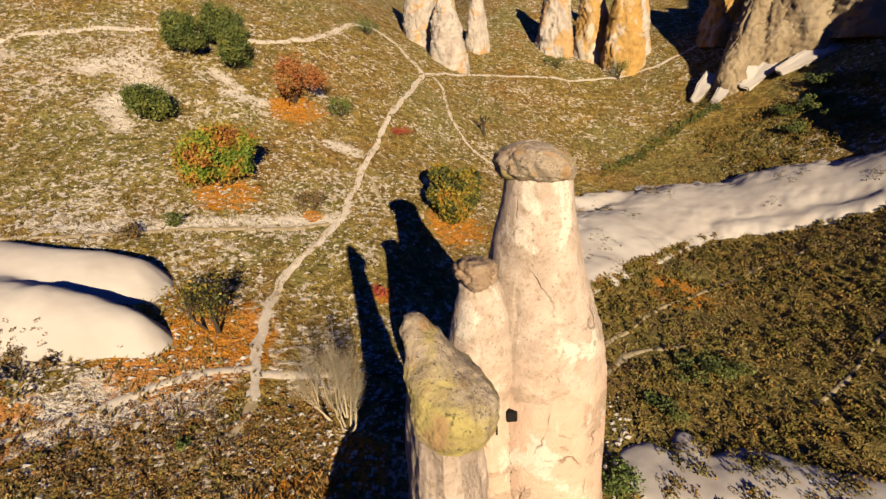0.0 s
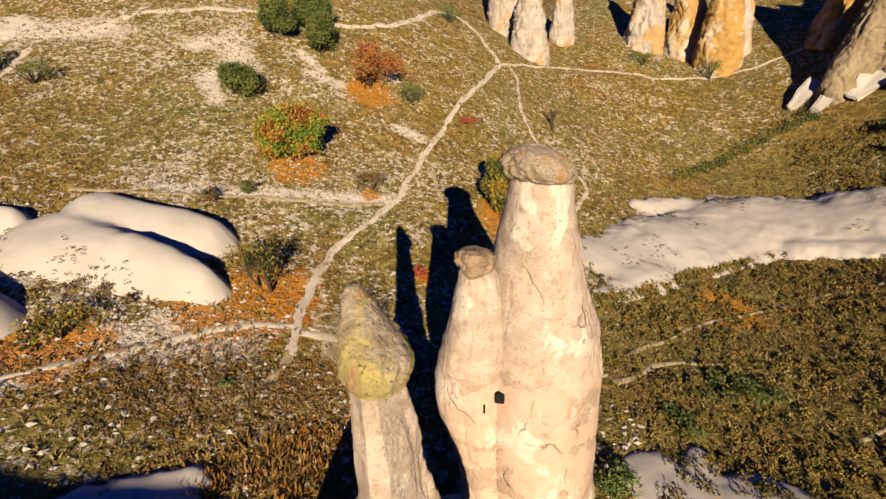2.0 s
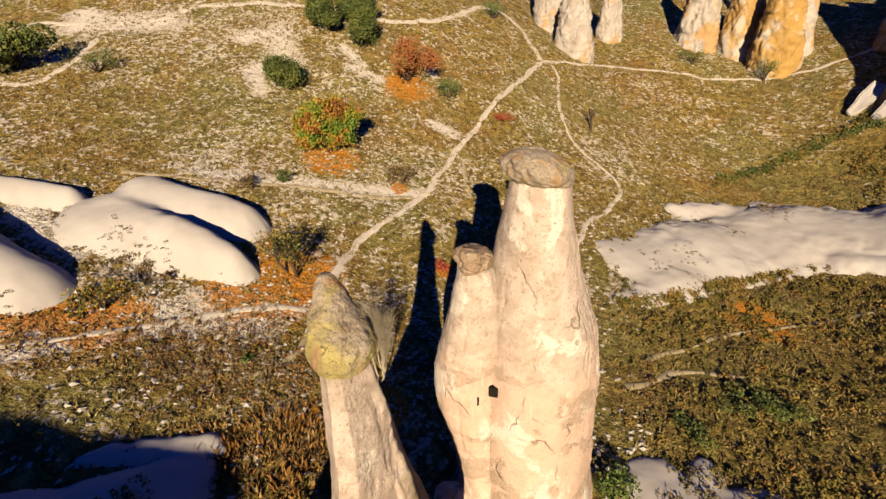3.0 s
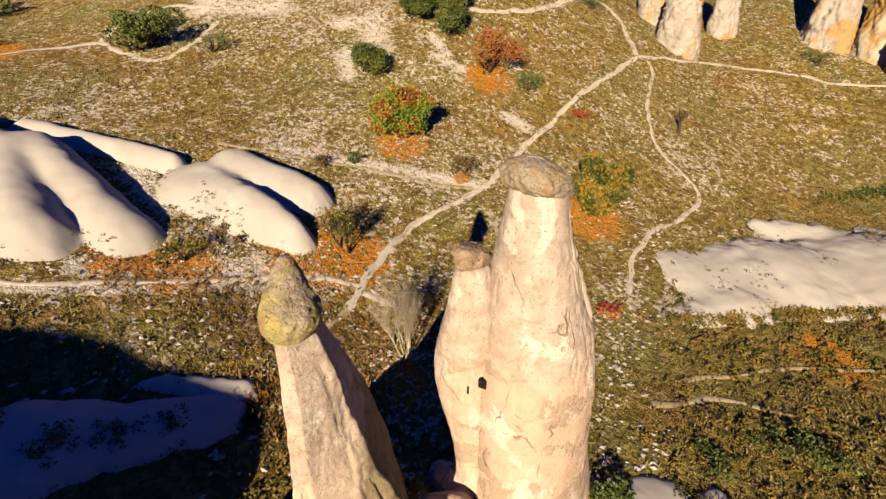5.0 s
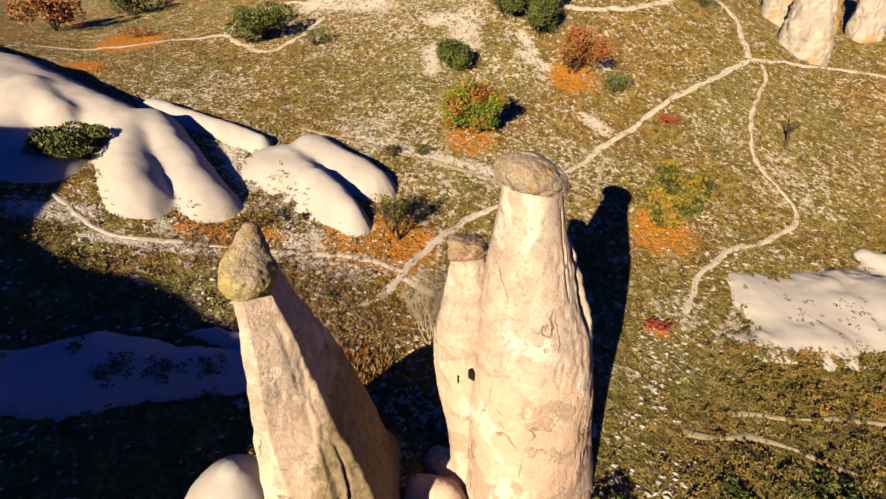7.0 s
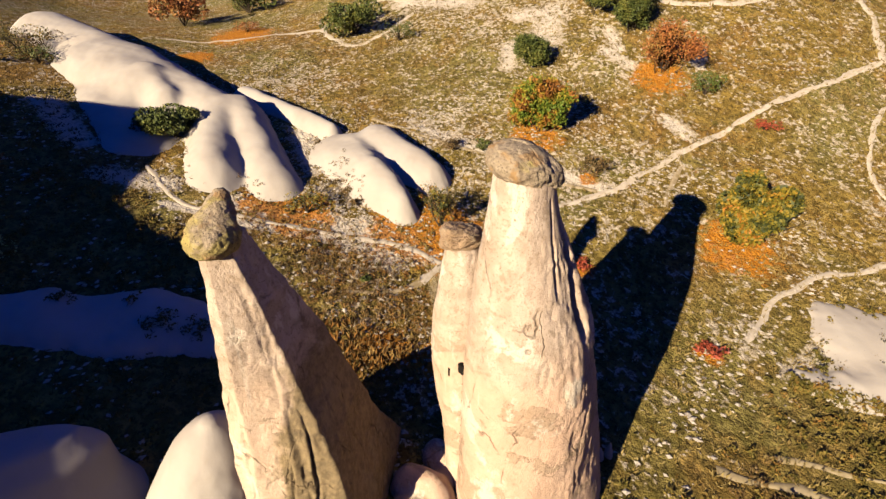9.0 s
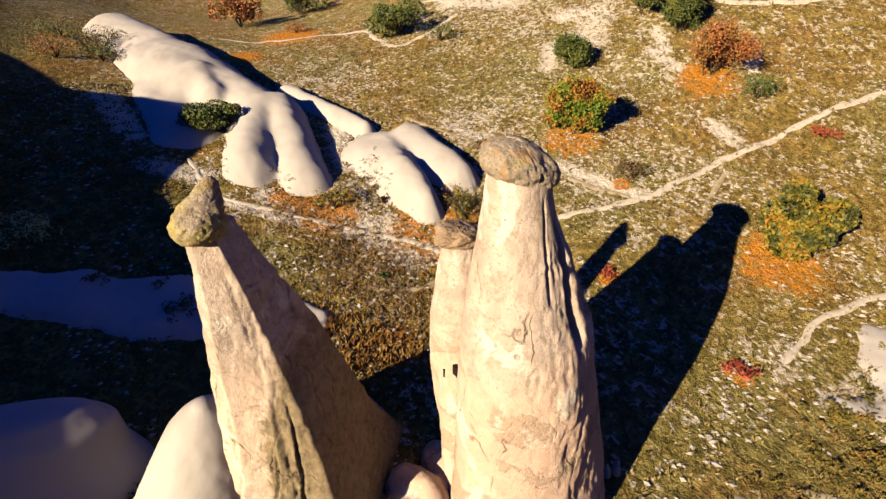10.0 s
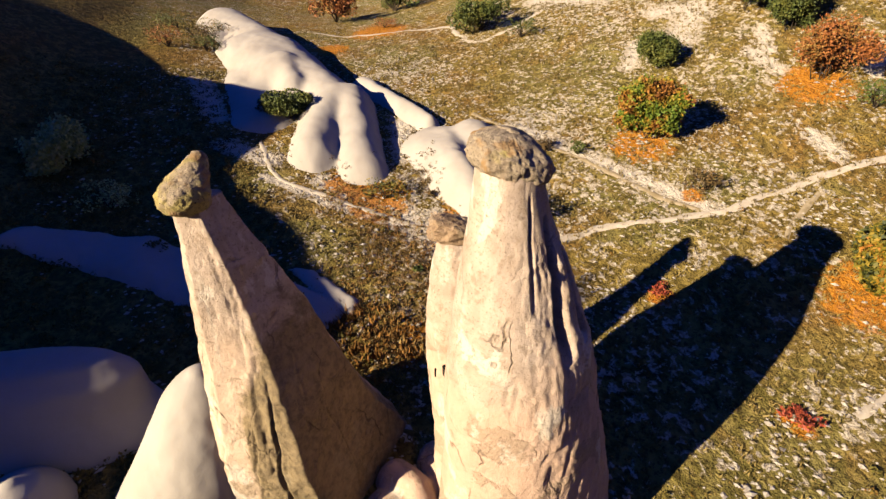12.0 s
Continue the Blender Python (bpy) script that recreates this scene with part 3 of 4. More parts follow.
    for hx, hy, hz, w, h, deep in hollows:
        m = (np.abs(zz - hz) < h / 2) & (np.hypot(x - hx, y - hy) < w / 2)
        x, y = np.where(m, x - dx / n * deep, x), np.where(m, y - dy / n * deep, y)
    verts = np.stack([x, y, zz], -1).reshape(-1, 3)
    faces = grid_faces(rings, seg, True)
    top, bottom = len(verts), len(verts) + 1
    verts = np.vstack([verts, [cols[0][-1], cols[1][-1], z[-1] + 0.02], [cols[0][0], cols[1][0], z[0]]])
    last = (rings - 1) * seg
    faces += [[last + i, last + (i + 1) % seg, top] for i in range(seg)] + [[(i + 1) % seg, i, bottom] for i in range(seg)]
    return verts, faces


def boulder(cx, cy, cz, rx, ry, rz, tilt_x, tilt_y, seed, rings=70, seg=110, rough=0.13, flat=0.0, e=0.95):
    """A lumpy cap stone: an ellipsoid with a flattened underside, tilted."""
    ph = np.linspace(0.02, np.pi - 0.02, rings)[:, None]
    th = np.linspace(0, 2 * np.pi, seg, endpoint=False)[None]
    ux, uy, uz = np.sin(ph) * np.cos(th), np.sin(ph) * np.sin(th), np.cos(ph) * np.ones_like(th)
    ux, uy, uz = [np.sign(a) * np.abs(a) ** e for a in (ux, uy, uz)]
    r = 1 + rough * fbm(ux * 1.3 + seed, uy * 1.3, uz * 1.3, 4, seed) + 0.05 * fbm(ux * 6, uy * 6, uz * 6, 3, seed + 5)
    x, y, z = ux * rx * r, uy * ry * r, uz * rz * r
    z = np.where(z < 0, z * (1 - flat), z)
    m = Euler((radians(tilt_x), radians(tilt_y), 0)).to_matrix()
    p = np.stack([x, y, z], -1).reshape(-1, 3) @ np.array(m).T + np.array([cx, cy, cz])
    faces = grid_faces(rings, seg, True)
    n = len(p)
    p = np.vstack([p, p[:seg].mean(0), p[-seg:].mean(0)])
    faces = [f[::-1] for f in faces]
    faces += [[i, (i + 1) % seg, n] for i in range(seg)] + [[n - seg + (i + 1) % seg, n - seg + i, n + 1] for i in range(seg)]
    return p, faces


def place_mesh(name, vf, material, base):
    v, f = vf
    return mesh_from(name, np.asarray(v) - np.array(base), f, material)


# the tall twin chimney
BASE_T = (2.6, 11.8, 0.4)
tall = thing("fairy_chimney", *BASE_T, "tall twin pink tuff chimney with capstones, lit by low sun", "rock chimney", "fairy chimneys")
part("shaft", place_mesh("shaft", loft((
    (-2.0, 2.8, 12.6, 3.1, 3.4, 0), (0.0, 2.65, 12.6, 2.45, 3.1, 0), (2.0, 2.65, 12.5, 2.2, 2.8, 0), (4.0, 2.65, 12.35, 2.1, 2.5, 0), (6.0, 2.62, 12.1, 2.0, 2.25, 0),
    (8.0, 2.65, 11.95, 1.75, 1.9, 0), (10.0, 2.45, 11.8, 1.28, 1.42, 0), (11.0, 2.42, 11.65, 1.05, 1.1, 0), (12.0, 2.45, 11.55, 0.86, 0.88, 0), (12.7, 2.45, 11.55, 0.78, 0.8, 0)),
    300, 300, 0.05, 0.6, 5, 0.03, (), 0.0, None,
    ((8.2, 16, 11.3, 28, 5.5, 0.55), (8.4, 42, 10.5, 50, 4, 0.35), (9.6, -8, 12.0, 2, 2.5, 0.10)), ((-14, 75, 1.5, 11.6, 0.05),), 0.16), tuff_pink, BASE_T), tall)
part("side_pillar", place_mesh("side_pillar", loft((
    (-2.0, 1.3, 11.2, 1.9, 1.9, 0), (0.0, 1.35, 11.2, 1.15, 1.3, 0), (1.5, 1.3, 11.1, 0.98, 1.15, 0), (3.0, 1.02, 11.1, 0.90, 1.08, 0), (5.0, 0.70, 11.1, 1.18, 1.08, 0),
    (6.3, 0.66, 11.1, 1.20, 1.08, 0), (7.5, 0.78, 11.0, 1.03, 1.02, 0), (8.9, 0.90, 10.92, 0.80, 0.84, 0), (9.9, 0.9, 10.85, 0.62, 0.62, 0), (10.15, 0.85, 10.85, 0.5, 0.5, 0)),
    270, 200, 0.05, 0.8, 21, 0.03, (), 0.02), tuff_pink, BASE_T), tall)
cap_v, cap_f = loft(((12.36, 2.40, 11.55, 0.50, 0.50, 0), (12.46, 2.42, 11.55, 0.76, 0.72, 0), (12.62, 2.44, 11.53, 0.93, 0.88, 0), (12.84, 2.45, 11.52, 0.97, 0.92, 0), (13.04, 2.45, 11.53, 0.88, 0.85, 0), (13.22, 2.42, 11.55, 0.69, 0.68, 0),
                      (13.36, 2.38, 11.6, 0.43, 0.45, 0), (13.44, 2.36, 11.6, 0.12, 0.14, 0)), 90, 150, 0.12, 1.3, 3, 0.05, (), 0.03, None, (), ((-179, 179, 11.5, 14.5, 0.028),), 0.45)
cap_v[:, 2] -= 0.16 * (cap_v[:, 0] - 2.45) + 0.20 * (cap_v[:, 1] - 11.5)  # it leans to the north-east
part("capstone", place_mesh("capstone", (cap_v, cap_f), cap_rock, BASE_T), tall, "grey lichened boulder balanced on the shaft")
part("side_capstone", place_mesh("side_capstone", boulder(0.80, 10.82, 10.40, 0.52, 0.72, 0.37, -14, 8, 8, 60, 90, 0.2, e=0.72), cap_brown, BASE_T), tall, "small brown boulder")

tall_rock = [BVHTree.FromPolygons([v.co + Vector(BASE_T) for v in ob.data.vertices], [tuple(q.vertices) for q in ob.data.polygons]) for ob in tall.children if ob.name in ("shaft", "side_pillar")]


def rock_face(x, z):
    """Where a line from the south meets the tall chimney."""
    return min(h[0].y for h in (b.ray_cast(Vector((x, 0, z)), Vector((0, 1, 0))) for b in tall_rock) if h[0] is not None)


# solid near-black blocks set into the face, their colour replacing the holes' inner shade
HOLES = [("opening", 1.56, 6.25, 0.31, 0.36, 0.10), ("slit", 1.10, 5.93, 0.08, 0.34, 0.02)] + [("foothold", 1.50 + 0.03 * math.sin(5 * i), 5.55 - 0.36 * i, 0.05, 0.10, 0.01) for i in range(8)]
for name, hx, hz, hw, hh, proud in HOLES:
    bm = bmesh.new()
    bmesh.ops.create_cube(bm, size=1.0, matrix=Matrix.Translation(Vector((hx, rock_face(hx, hz) + 0.25 - proud, hz)) - Vector(BASE_T)) @ Matrix.Diagonal((hw, 0.5, hh, 1)))
    bmesh.ops.bevel(bm, geom=bm.edges[:], offset=0.02, segments=2, affect="EDGES")
    me = bpy.data.meshes.new(name)
    bm.to_mesh(me)
    bm.free()
    me.materials.append(hole_dark)
    part(name, me, tall, "" if name == "foothold" else "near-black block standing in for the dark inside a rock-cut hole")

# the leaning fin chimney
BASE_L = (0.0, 5.8, 1.5)
fin = thing("fairy_chimney", *BASE_L, "leaning fin of pink tuff with a pointed lichened cap", "rock chimney", "fairy chimneys")
FIN = ((1.42, 0.10), (-0.36, 1.24), (-1.1, 1.15), (-1.55, 0.80), (-1.25, 0.15), (-0.93, -0.61), (0.0, -1.05), (0.6, -0.86))
part("shaft", place_mesh("shaft", loft((
    (-1.0, -1.5, 6.45, 1.9, 3.6, 0), (1.5, -0.9, 6.06, 1.75, 2.9, 0), (4.0, -0.38, 5.60, 1.45, 2.2, 0), (5.6, -0.12, 5.52, 1.12, 1.85, 0), (6.7, -0.14, 5.38, 0.86, 1.62, 0), (7.0, -0.18, 5.33, 0.66, 1.54, 0),
    (7.8, -0.2, 5.22, 0.55, 1.40, 0), (9.0, -0.18, 5.07, 0.45, 1.14, 0), (10.3, -0.17, 4.87, 0.40, 0.84, 0), (11.2, -0.18, 4.68, 0.34, 0.63, 0), (12.0, -0.14, 4.56, 0.28, 0.46, 0)),
    260, 300, 0.055, 0.9, 41, 0.05, (), 0.02, FIN, ((1.0, -22, 6.6, -8, 1.6, 0.16), (2.4, -44, 5.4, -34, 1.0, 0.07)), ((-40, 14, 1.0, 7.6, 0.05), (-24, 14, 7.0, 11.4, 0.035))), tuff_fin, BASE_L), fin)
part("capstone", place_mesh("capstone", loft((
    (11.70, 0.0, 4.44, 0.28, 0.32, 0), (11.79, 0.0, 4.41, 0.40, 0.50, 0), (11.98, 0.02, 4.38, 0.46, 0.57, 0), (12.18, 0.0, 4.40, 0.45, 0.57, 0), (12.36, -0.09, 4.47, 0.39, 0.51, 0), (12.50, -0.20, 4.56, 0.32, 0.43, 0),
    (12.70, -0.31, 4.68, 0.25, 0.32, 0), (12.88, -0.39, 4.78, 0.18, 0.22, 0), (13.00, -0.43, 4.84, 0.09, 0.10, 0)), 110, 150, 0.055, 1.5, 51, 0.03, (), 0.0, None, (), ((-179, 179, 10.5, 14.5, 0.014),), 0.5), cap_yellow, BASE_L), fin, "shark-fin shaped boulder with yellow lichen")


# ---- white tuff: rounded mounds that run down the slope ----
MOUNDS = []


def top_of(x, y):
    """Height of the mounds, or of the ground where there are none."""
    out = ground(x, y)
    for i, (a, b) in enumerate(zip(x, y)):
        for tree_ in MOUNDS:
            hit = tree_.ray_cast(Vector((a, b, 60)), Vector((0, 0, -1)))[0]
            if hit is not None:
                out[i] = max(out[i], hit.z)
    return out


def tuff_mound(fingers, step, label, seed, rough=0.02, name="tuff_mound", material=None, ragged=0.13, washed=0.0, blend=0.08, profile=0.6, back=1.0):
    """Fingers (x0, y0, r0, h0, x1, y1, r1, h1): tapering rounded ribs blended into one hump that sinks into the ground. back: how much steeper the northern sides fall."""
    fs = np.array(fingers, float)
    pad = fs[:, [2, 6]].max() * 1.3 + 0.5 + 1.5 * ragged
    lo = np.minimum(fs[:, [0, 1]], fs[:, [4, 5]]).min(0) - pad
    hi = np.maximum(fs[:, [0, 1]], fs[:, [4, 5]]).max(0) + pad
    xs, ys = np.arange(lo[0], hi[0], step), np.arange(lo[1], hi[1], step)
    gx, gy = np.meshgrid(xs, ys)
    wx = gx + ragged * fbm(gx * 0.6, gy * 0.6, seed, 4, seed)
    wy = gy + ragged * fbm(gx * 0.6, gy * 0.6, seed + 5.5, 4, seed + 3)
    h = np.full(gx.shape, -0.5)
    for x0, y0, r0, h0, x1, y1, r1, h1 in fs:
        t = np.clip(((wx - x0) * (x1 - x0) + (wy - y0) * (y1 - y0)) / ((x1 - x0) ** 2 + (y1 - y0) ** 2), 0, 1)
        off_x, off_y = wx - x0 - t * (x1 - x0), wy - y0 - t * (y1 - y0)
        d = np.hypot(off_x, off_y) / (r0 + (r1 - r0) * t)
        d = d * (1 + (back - 1) * np.clip(off_y / (np.hypot(off_x, off_y) + 1e-6), 0, 1))
        f = (h0 + (h1 - h0) * t) * (np.maximum(0, 1 - np.minimum(d, 1) ** 2) ** profile - 0.05) - np.maximum(0, d - 1) * 2.0
        h = blend * np.logaddexp(h / blend, f / blend)
    if washed:
        run = 1 - np.abs(vnoise(gx * 0.22 + 0.5 * gy * 0.1, gy * 0.8, seed, seed + 6))
        h = h * (1 - washed * 0.4) + washed * 0.22 * (fbm(gx * 0.3, gy * 0.7, 0, 4, seed + 1) - 1.2 * np.maximum(0, run - 0.86) / 0.14)
    z = ground(gx, gy) + h + rough * fbm(gx * 1.5, gy * 1.5, 0, 3, seed + 9)
    keep = h > -0.35
    verts = np.stack([gx, gy, z], -1).reshape(-1, 3)
    cols = len(xs)
    k = keep.ravel()
    faces = [q for q in grid_faces(len(ys), cols) if k[q[0]] or k[q[1]] or k[q[2]] or k[q[3]]]
    used = sorted({i for q in faces for i in q})
    at = {u: i for i, u in enumerate(used)}
    faces = [[at[i] for i in q] for q in faces]
    me = mesh_from(name, verts[used], faces, material or tuff_white)
    MOUNDS.append(BVHTree.FromPolygons([tuple(p) for p in verts[used]], faces))
    return tagged(new(name, me), label, "rock mound", "white tuff mounds")


tuff_mound(((-20.6, 18.2, 2.9, 1.1, -16.6, 17.9, 2.1, 1.7), (-16.6, 17.9, 2.1, 1.7, -13.0, 17.8, 1.25, 1.3), (-20.0, 20.4, 2.5, 1.2, -14.8, 21.3, 1.7, 1.25)), 0.11,
           "smooth white tuff mound with a dark crease", 2, ragged=0.14, blend=0.16, profile=0.95, back=1.35)
tuff_mound(((-29.0, 12.0, 2.4, 2.0, -22.3, 9.6, 2.0, 1.4), (-28.5, 13.6, 2.2, 2.0, -19.8, 12.5, 1.85, 1.3), (-33.5, 15.7, 1.1, 0.8, -23.2, 18.4, 0.9, 0.9), (-43, 9.4, 3.8, 2.2, -29, 12.6, 2.8, 2.1), (-58, 5.0, 3.8, 2.2, -43, 9.4, 3.8, 2.2),
            (-45, 7.0, 3.6, 2.0, -36.5, 9.0, 3.4, 2.2), (-37, 9.4, 2.2, 2.3, -32.5, 9.6, 2.0, 2.2), (-38, 7.4, 3.4, 1.0, -29.2, 6.9, 2.6, 0.6)), 0.16, "long white tuff ridge with rounded fingers", 4, ragged=0.12, blend=0.28, profile=0.85, back=1.2)
tuff_mound(((8.6, 31.0, 2.8, 0.35, 14, 35.6, 3.8, 0.8), (14, 35.6, 3.8, 0.8, 21, 40.6, 4.6, 1.2), (21, 40.6, 4.6, 1.2, 29, 39.6, 4.6, 1.2), (29, 39.6, 4.6, 1.2, 36, 36.4, 3.0, 1.0), (36, 36.4, 3.0, 1.0, 44, 32.4, 2.4, 0.8),
            (7.4, 26.8, 0.8, 0.25, 11.4, 29.8, 1.1, 0.3), (12.4, 40.6, 1.0, 0.5, 16.2, 42.6, 1.2, 0.6), (22.5, 36.0, 1.1, 0.5, 33, 33.6, 1.0, 0.5)), 0.16, "pale washed tuff outcrop on the slope", 6, 0.006, ragged=0.55, washed=0.03, blend=0.4, profile=0.85, back=1.2)
tuff_mound(((7.6, 13.6, 1.4, 0.3, 12.6, 12.8, 1.4, 0.3), (11.5, 13.2, 1.7, 0.35, 15.5, 11.8, 1.7, 0.35), (9.6, 14.8, 0.8, 0.25, 9.0, 13.5, 0.8, 0.25)), 0.12, "white tuff gully below the scrub", 8, ragged=0.35, profile=0.5)
tuff_mound(((-16.6, -6.2, 0.8, 0.5, -14.0, -0.8, 1.6, 0.6), (-14.0, -0.8, 1.6, 0.6, -11.9, 3.2, 2.0, 0.7), (-11.9, 3.2, 2.0, 0.7, -8.4, 7.2, 1.1, 0.4), (-11.6, 7.0, 0.35, 0.2, -8.3, 8.8, 0.4, 0.25)), 0.14, "white tuff ribs lying in shade", 10, ragged=0.35, blend=0.2)


def tuff_dome(rows, seed, label):
    me = mesh_from("tuff_dome", *loft(rows, 90, 120, 0.04, 0.6, seed), tuff_white)
    return tagged(new("tuff_dome", me), label, "rock mound", "white tuff mounds")


tuff_dome(((-0.5, -1.7, 2.0, 2.6, 3.5, 0), (1.6, -1.65, 2.35, 2.2, 2.6, 0), (3.2, -1.5, 2.75, 1.9, 2.0, 0), (4.6, -1.35, 3.05, 1.55, 1.5, 0), (5.6, -1.2, 3.2, 1.1, 1.05, 0), (6.2, -1.1, 3.3, 0.65, 0.6, 0), (6.5, -1.05, 3.35, 0.1, 0.1, 0)), 14,
          "smooth cream dome beside the chimney")
tuff_dome(((-0.5, -6.0, -3.6, 3.0, 5.6, -14), (1.8, -5.9, -3.5, 2.5, 5.0, -14), (3.2, -5.7, -3.3, 1.9, 4.3, -14), (4.5, -5.5, -2.9, 1.4, 3.8, -14), (5.3, -5.4, -2.8, 0.8, 3.0, -14), (5.6, -5.4, -2.8, 0.1, 0.8, -14)), 15,
          "long rounded white tuff hump with a sunlit end")
tuff_dome(((-0.5, -2.2, -3.4, 2.2, 2.2, 0), (1.2, -2.2, -3.2, 1.9, 1.9, 0), (2.4, -2.1, -2.9, 1.3, 1.3, 0), (3.0, -2.0, -2.7, 0.7, 0.7, 0), (3.2, -2.0, -2.7, 0.1, 0.1, 0)), 17, "low white tuff hump in shade")
tuff_mound(((0.5, 8.7, 0.7, 0.9, 1.4, 9.2, 0.8, 1.1), (1.6, 8.2, 1.1, 0.7, 3.2, 9.2, 1.2, 0.8), (0.2, 10.2, 0.7, 0.7, 0.9, 10.4, 0.8, 1.0)), 0.08, "cream rock skirt between the chimneys", 16, material=tuff_pink)




# ---- far chimneys and the ridge ----
def cone(x, y, radius, height, material, seed, label, lean=(0, 0), name="rock_cone"):
    z0 = gz(x, y)
    rows = [(z0 - 1.5, x, y, radius * 1.1, radius, 0), (z0 + 0.15 * height, x, y, radius, radius * 0.9, 10), (z0 + 0.45 * height, x + lean[0] * 0.4, y + lean[1] * 0.4, radius * 0.80, radius * 0.72, 15),
            (z0 + 0.75 * height, x + lean[0] * 0.7, y + lean[1] * 0.7, radius * 0.46, radius * 0.44, 20), (z0 + 0.93 * height, x + lean[0], y + lean[1], radius * 0.2, radius * 0.2, 20),
            (z0 + height, x + lean[0], y + lean[1], radius * 0.06, radius * 0.06, 20)]
    v, f = loft(rows, 90, 90, radius * 0.14, 1.6 / radius, seed, radius * 0.10, (), radius * 0.04)
    me = mesh_from(name, v, f, material)
    return tagged(new(name, me), label, "rock cone", "far rock cones")


cone(-0.6, 69.5, 2.3, 13, tuff_cone, 61, "pale pointed tuff cone with a niche")
cone(2.4, 64.8, 2.3, 8.2, tuff_cone, 62, "squat pinkish tuff cone beside the path")
cone(6.7, 71.8, 1.5, 9, tuff_cone, 63, "slender white and orange tuff cone")
cone(1.8, 71.0, 2.2, 14, tuff_ochre, 64, "ochre tuff cone between paler ones")
cone(17.9, 74.0, 2.5, 11, tuff_cone, 65, "pale fluted tuff cone")
cone(22.6, 73.0, 2.4, 12, tuff_ochre, 66, "ochre tuff cone with a dark cleft")
cone(25.6, 69.0, 2.6, 13, tuff_ochre, 67, "tall ochre tuff cone above the path")
cone(28.2, 72.5, 2.2, 13, tuff_cone, 68, "white tuff cone behind the ochre ones")
cone(39.5, 69.0, 3.4, 11, tuff_ochre, 70, "orange tuff cone in half shade")
for i, (px_, py_, ph_) in enumerate(((3.5, 15.2, 0.8), (3.75, 15.5, 0.6), (3.9, 15.9, 0.7))):
    cone(px_, py_, 0.18, ph_, tuff_white, 110 + i, "small white pinnacle at the foot of the chimney")
for i, (rx_, ry_, rr, rh) in enumerate(((34.3, 57.9, 1.7, 6.5), (36.5, 59.5, 2.4, 11.0), (39.0, 58.8, 2.8, 10.0), (42.5, 59.0, 4.0, 14.0), (47, 56.5, 4.6, 15.0), (52, 56, 5.5, 18.0), (56, 51, 5.5, 15.0), (50, 63, 5, 19))):
    cone(rx_, ry_, rr, rh, tuff_brown, 80 + i, "weathered brown tuff buttress of the ridge", (1.6, 1.5))
# out-of-view cones, added to throw shade above the white outcrop
for i, (rx_, ry_, rr, rh) in enumerate(((41.5, 33.5, 3.2, 7.5), (44, 34, 3.2, 9.0), (48, 37, 4.0, 12.0), (52, 33, 5.0, 13.0))):
    cone(rx_, ry_, rr, rh, tuff_brown, 95 + i, "unseen brown tuff cone added on the eastern slope to cast shade", (1.0, 0.5))


def rock_slab(x, y, length, wide, thick, heading, rise, roll, seed, label):
    """A tilted plate of bedded rock, bevelled and chipped."""
    bm = bmesh.new()
    bmesh.ops.create_cube(bm, size=1.0)
    bmesh.ops.scale(bm, vec=(length, wide, thick), verts=bm.verts)
    for v in bm.verts:
        if v.co.x < 0:
            v.co.y *= 0.3
            v.co.z *= 0.5
    bmesh.ops.bevel(bm, geom=bm.edges[:], offset=0.12, segments=2, affect="EDGES")
    bmesh.ops.subdivide_edges(bm, edges=bm.edges[:], cuts=3, use_grid_fill=True)
    for v in bm.verts:
        v.co += 0.42 * noise.noise_vector(v.co * 0.55 + Vector((seed, 0, 0))) + 0.10 * noise.noise_vector(v.co * 2.2 + Vector((seed, 5, 0)))
    me = bpy.data.meshes.new("rock_slab")
    bm.to_mesh(me)
    bm.free()
    me.materials.append(tuff_white)
    ob = new("rock_slab", me)
    ob.matrix_world = pose(x, y, gz(x, y) + 0.55) @ pose(0, 0, 0, 0, 0, heading) @ pose(0, 0, 0, roll, -rise, 0)
    return tagged(ob, label, "rock slab", "tilted slabs")


rock_slab(31.6, 58.8, 5.0, 2.0, 1.4, 34, 30, 24, 1, "narrow tilted white tuff slab below the ridge")
rock_slab(33.6, 57.4, 5.4, 2.2, 1.4, 36, 32, 22, 2, "tilted white tuff slab leaning on the ridge")
rock_slab(36.4, 56.9, 5.2, 3.4, 1.6, 30, 30, 26, 3, "broad tilted white tuff slab leaning on the ridge")
rock_slab(40.6, 55.4, 7.0, 2.8, 1.6, 12, 18, 28, 4, "long pale tuff slab along the foot of the ridge")


# ---- trees and bushes ----
def tube(verts, faces, p, q, r0, r1, sides=5):
    a = (q - p).normalized()
    u = a.orthogonal().normalized()
    w = a.cross(u)
    n = len(verts)
    for c, r in ((p, r0), (q, r1)):
        for i in range(sides):
            s = 2 * math.pi * i / sides
            verts.append(c + u * (r * math.cos(s)) + w * (r * math.sin(s)))
    for i in range(sides):
        j = (i + 1) % sides
        faces.append((n + i, n + j, n + sides + j, n + sides + i))


def grow(rng, verts, faces, tips, p, way, length, radius, level, levels, spread_by):
    bits = 3
    for b in range(bits):
        way = (way + Vector((rng.gauss(0, 0.13), rng.gauss(0, 0.13), rng.gauss(0.03, 0.08)))).normalized()
        q = p + way * (length / bits)
        r1 = radius * (1 - 0.45 * (b + 1) / bits)
        tube(verts, faces, p, q, radius * (1 - 0.45 * b / bits), r1, 6 if level == 0 else 4 if level < 2 else 3)
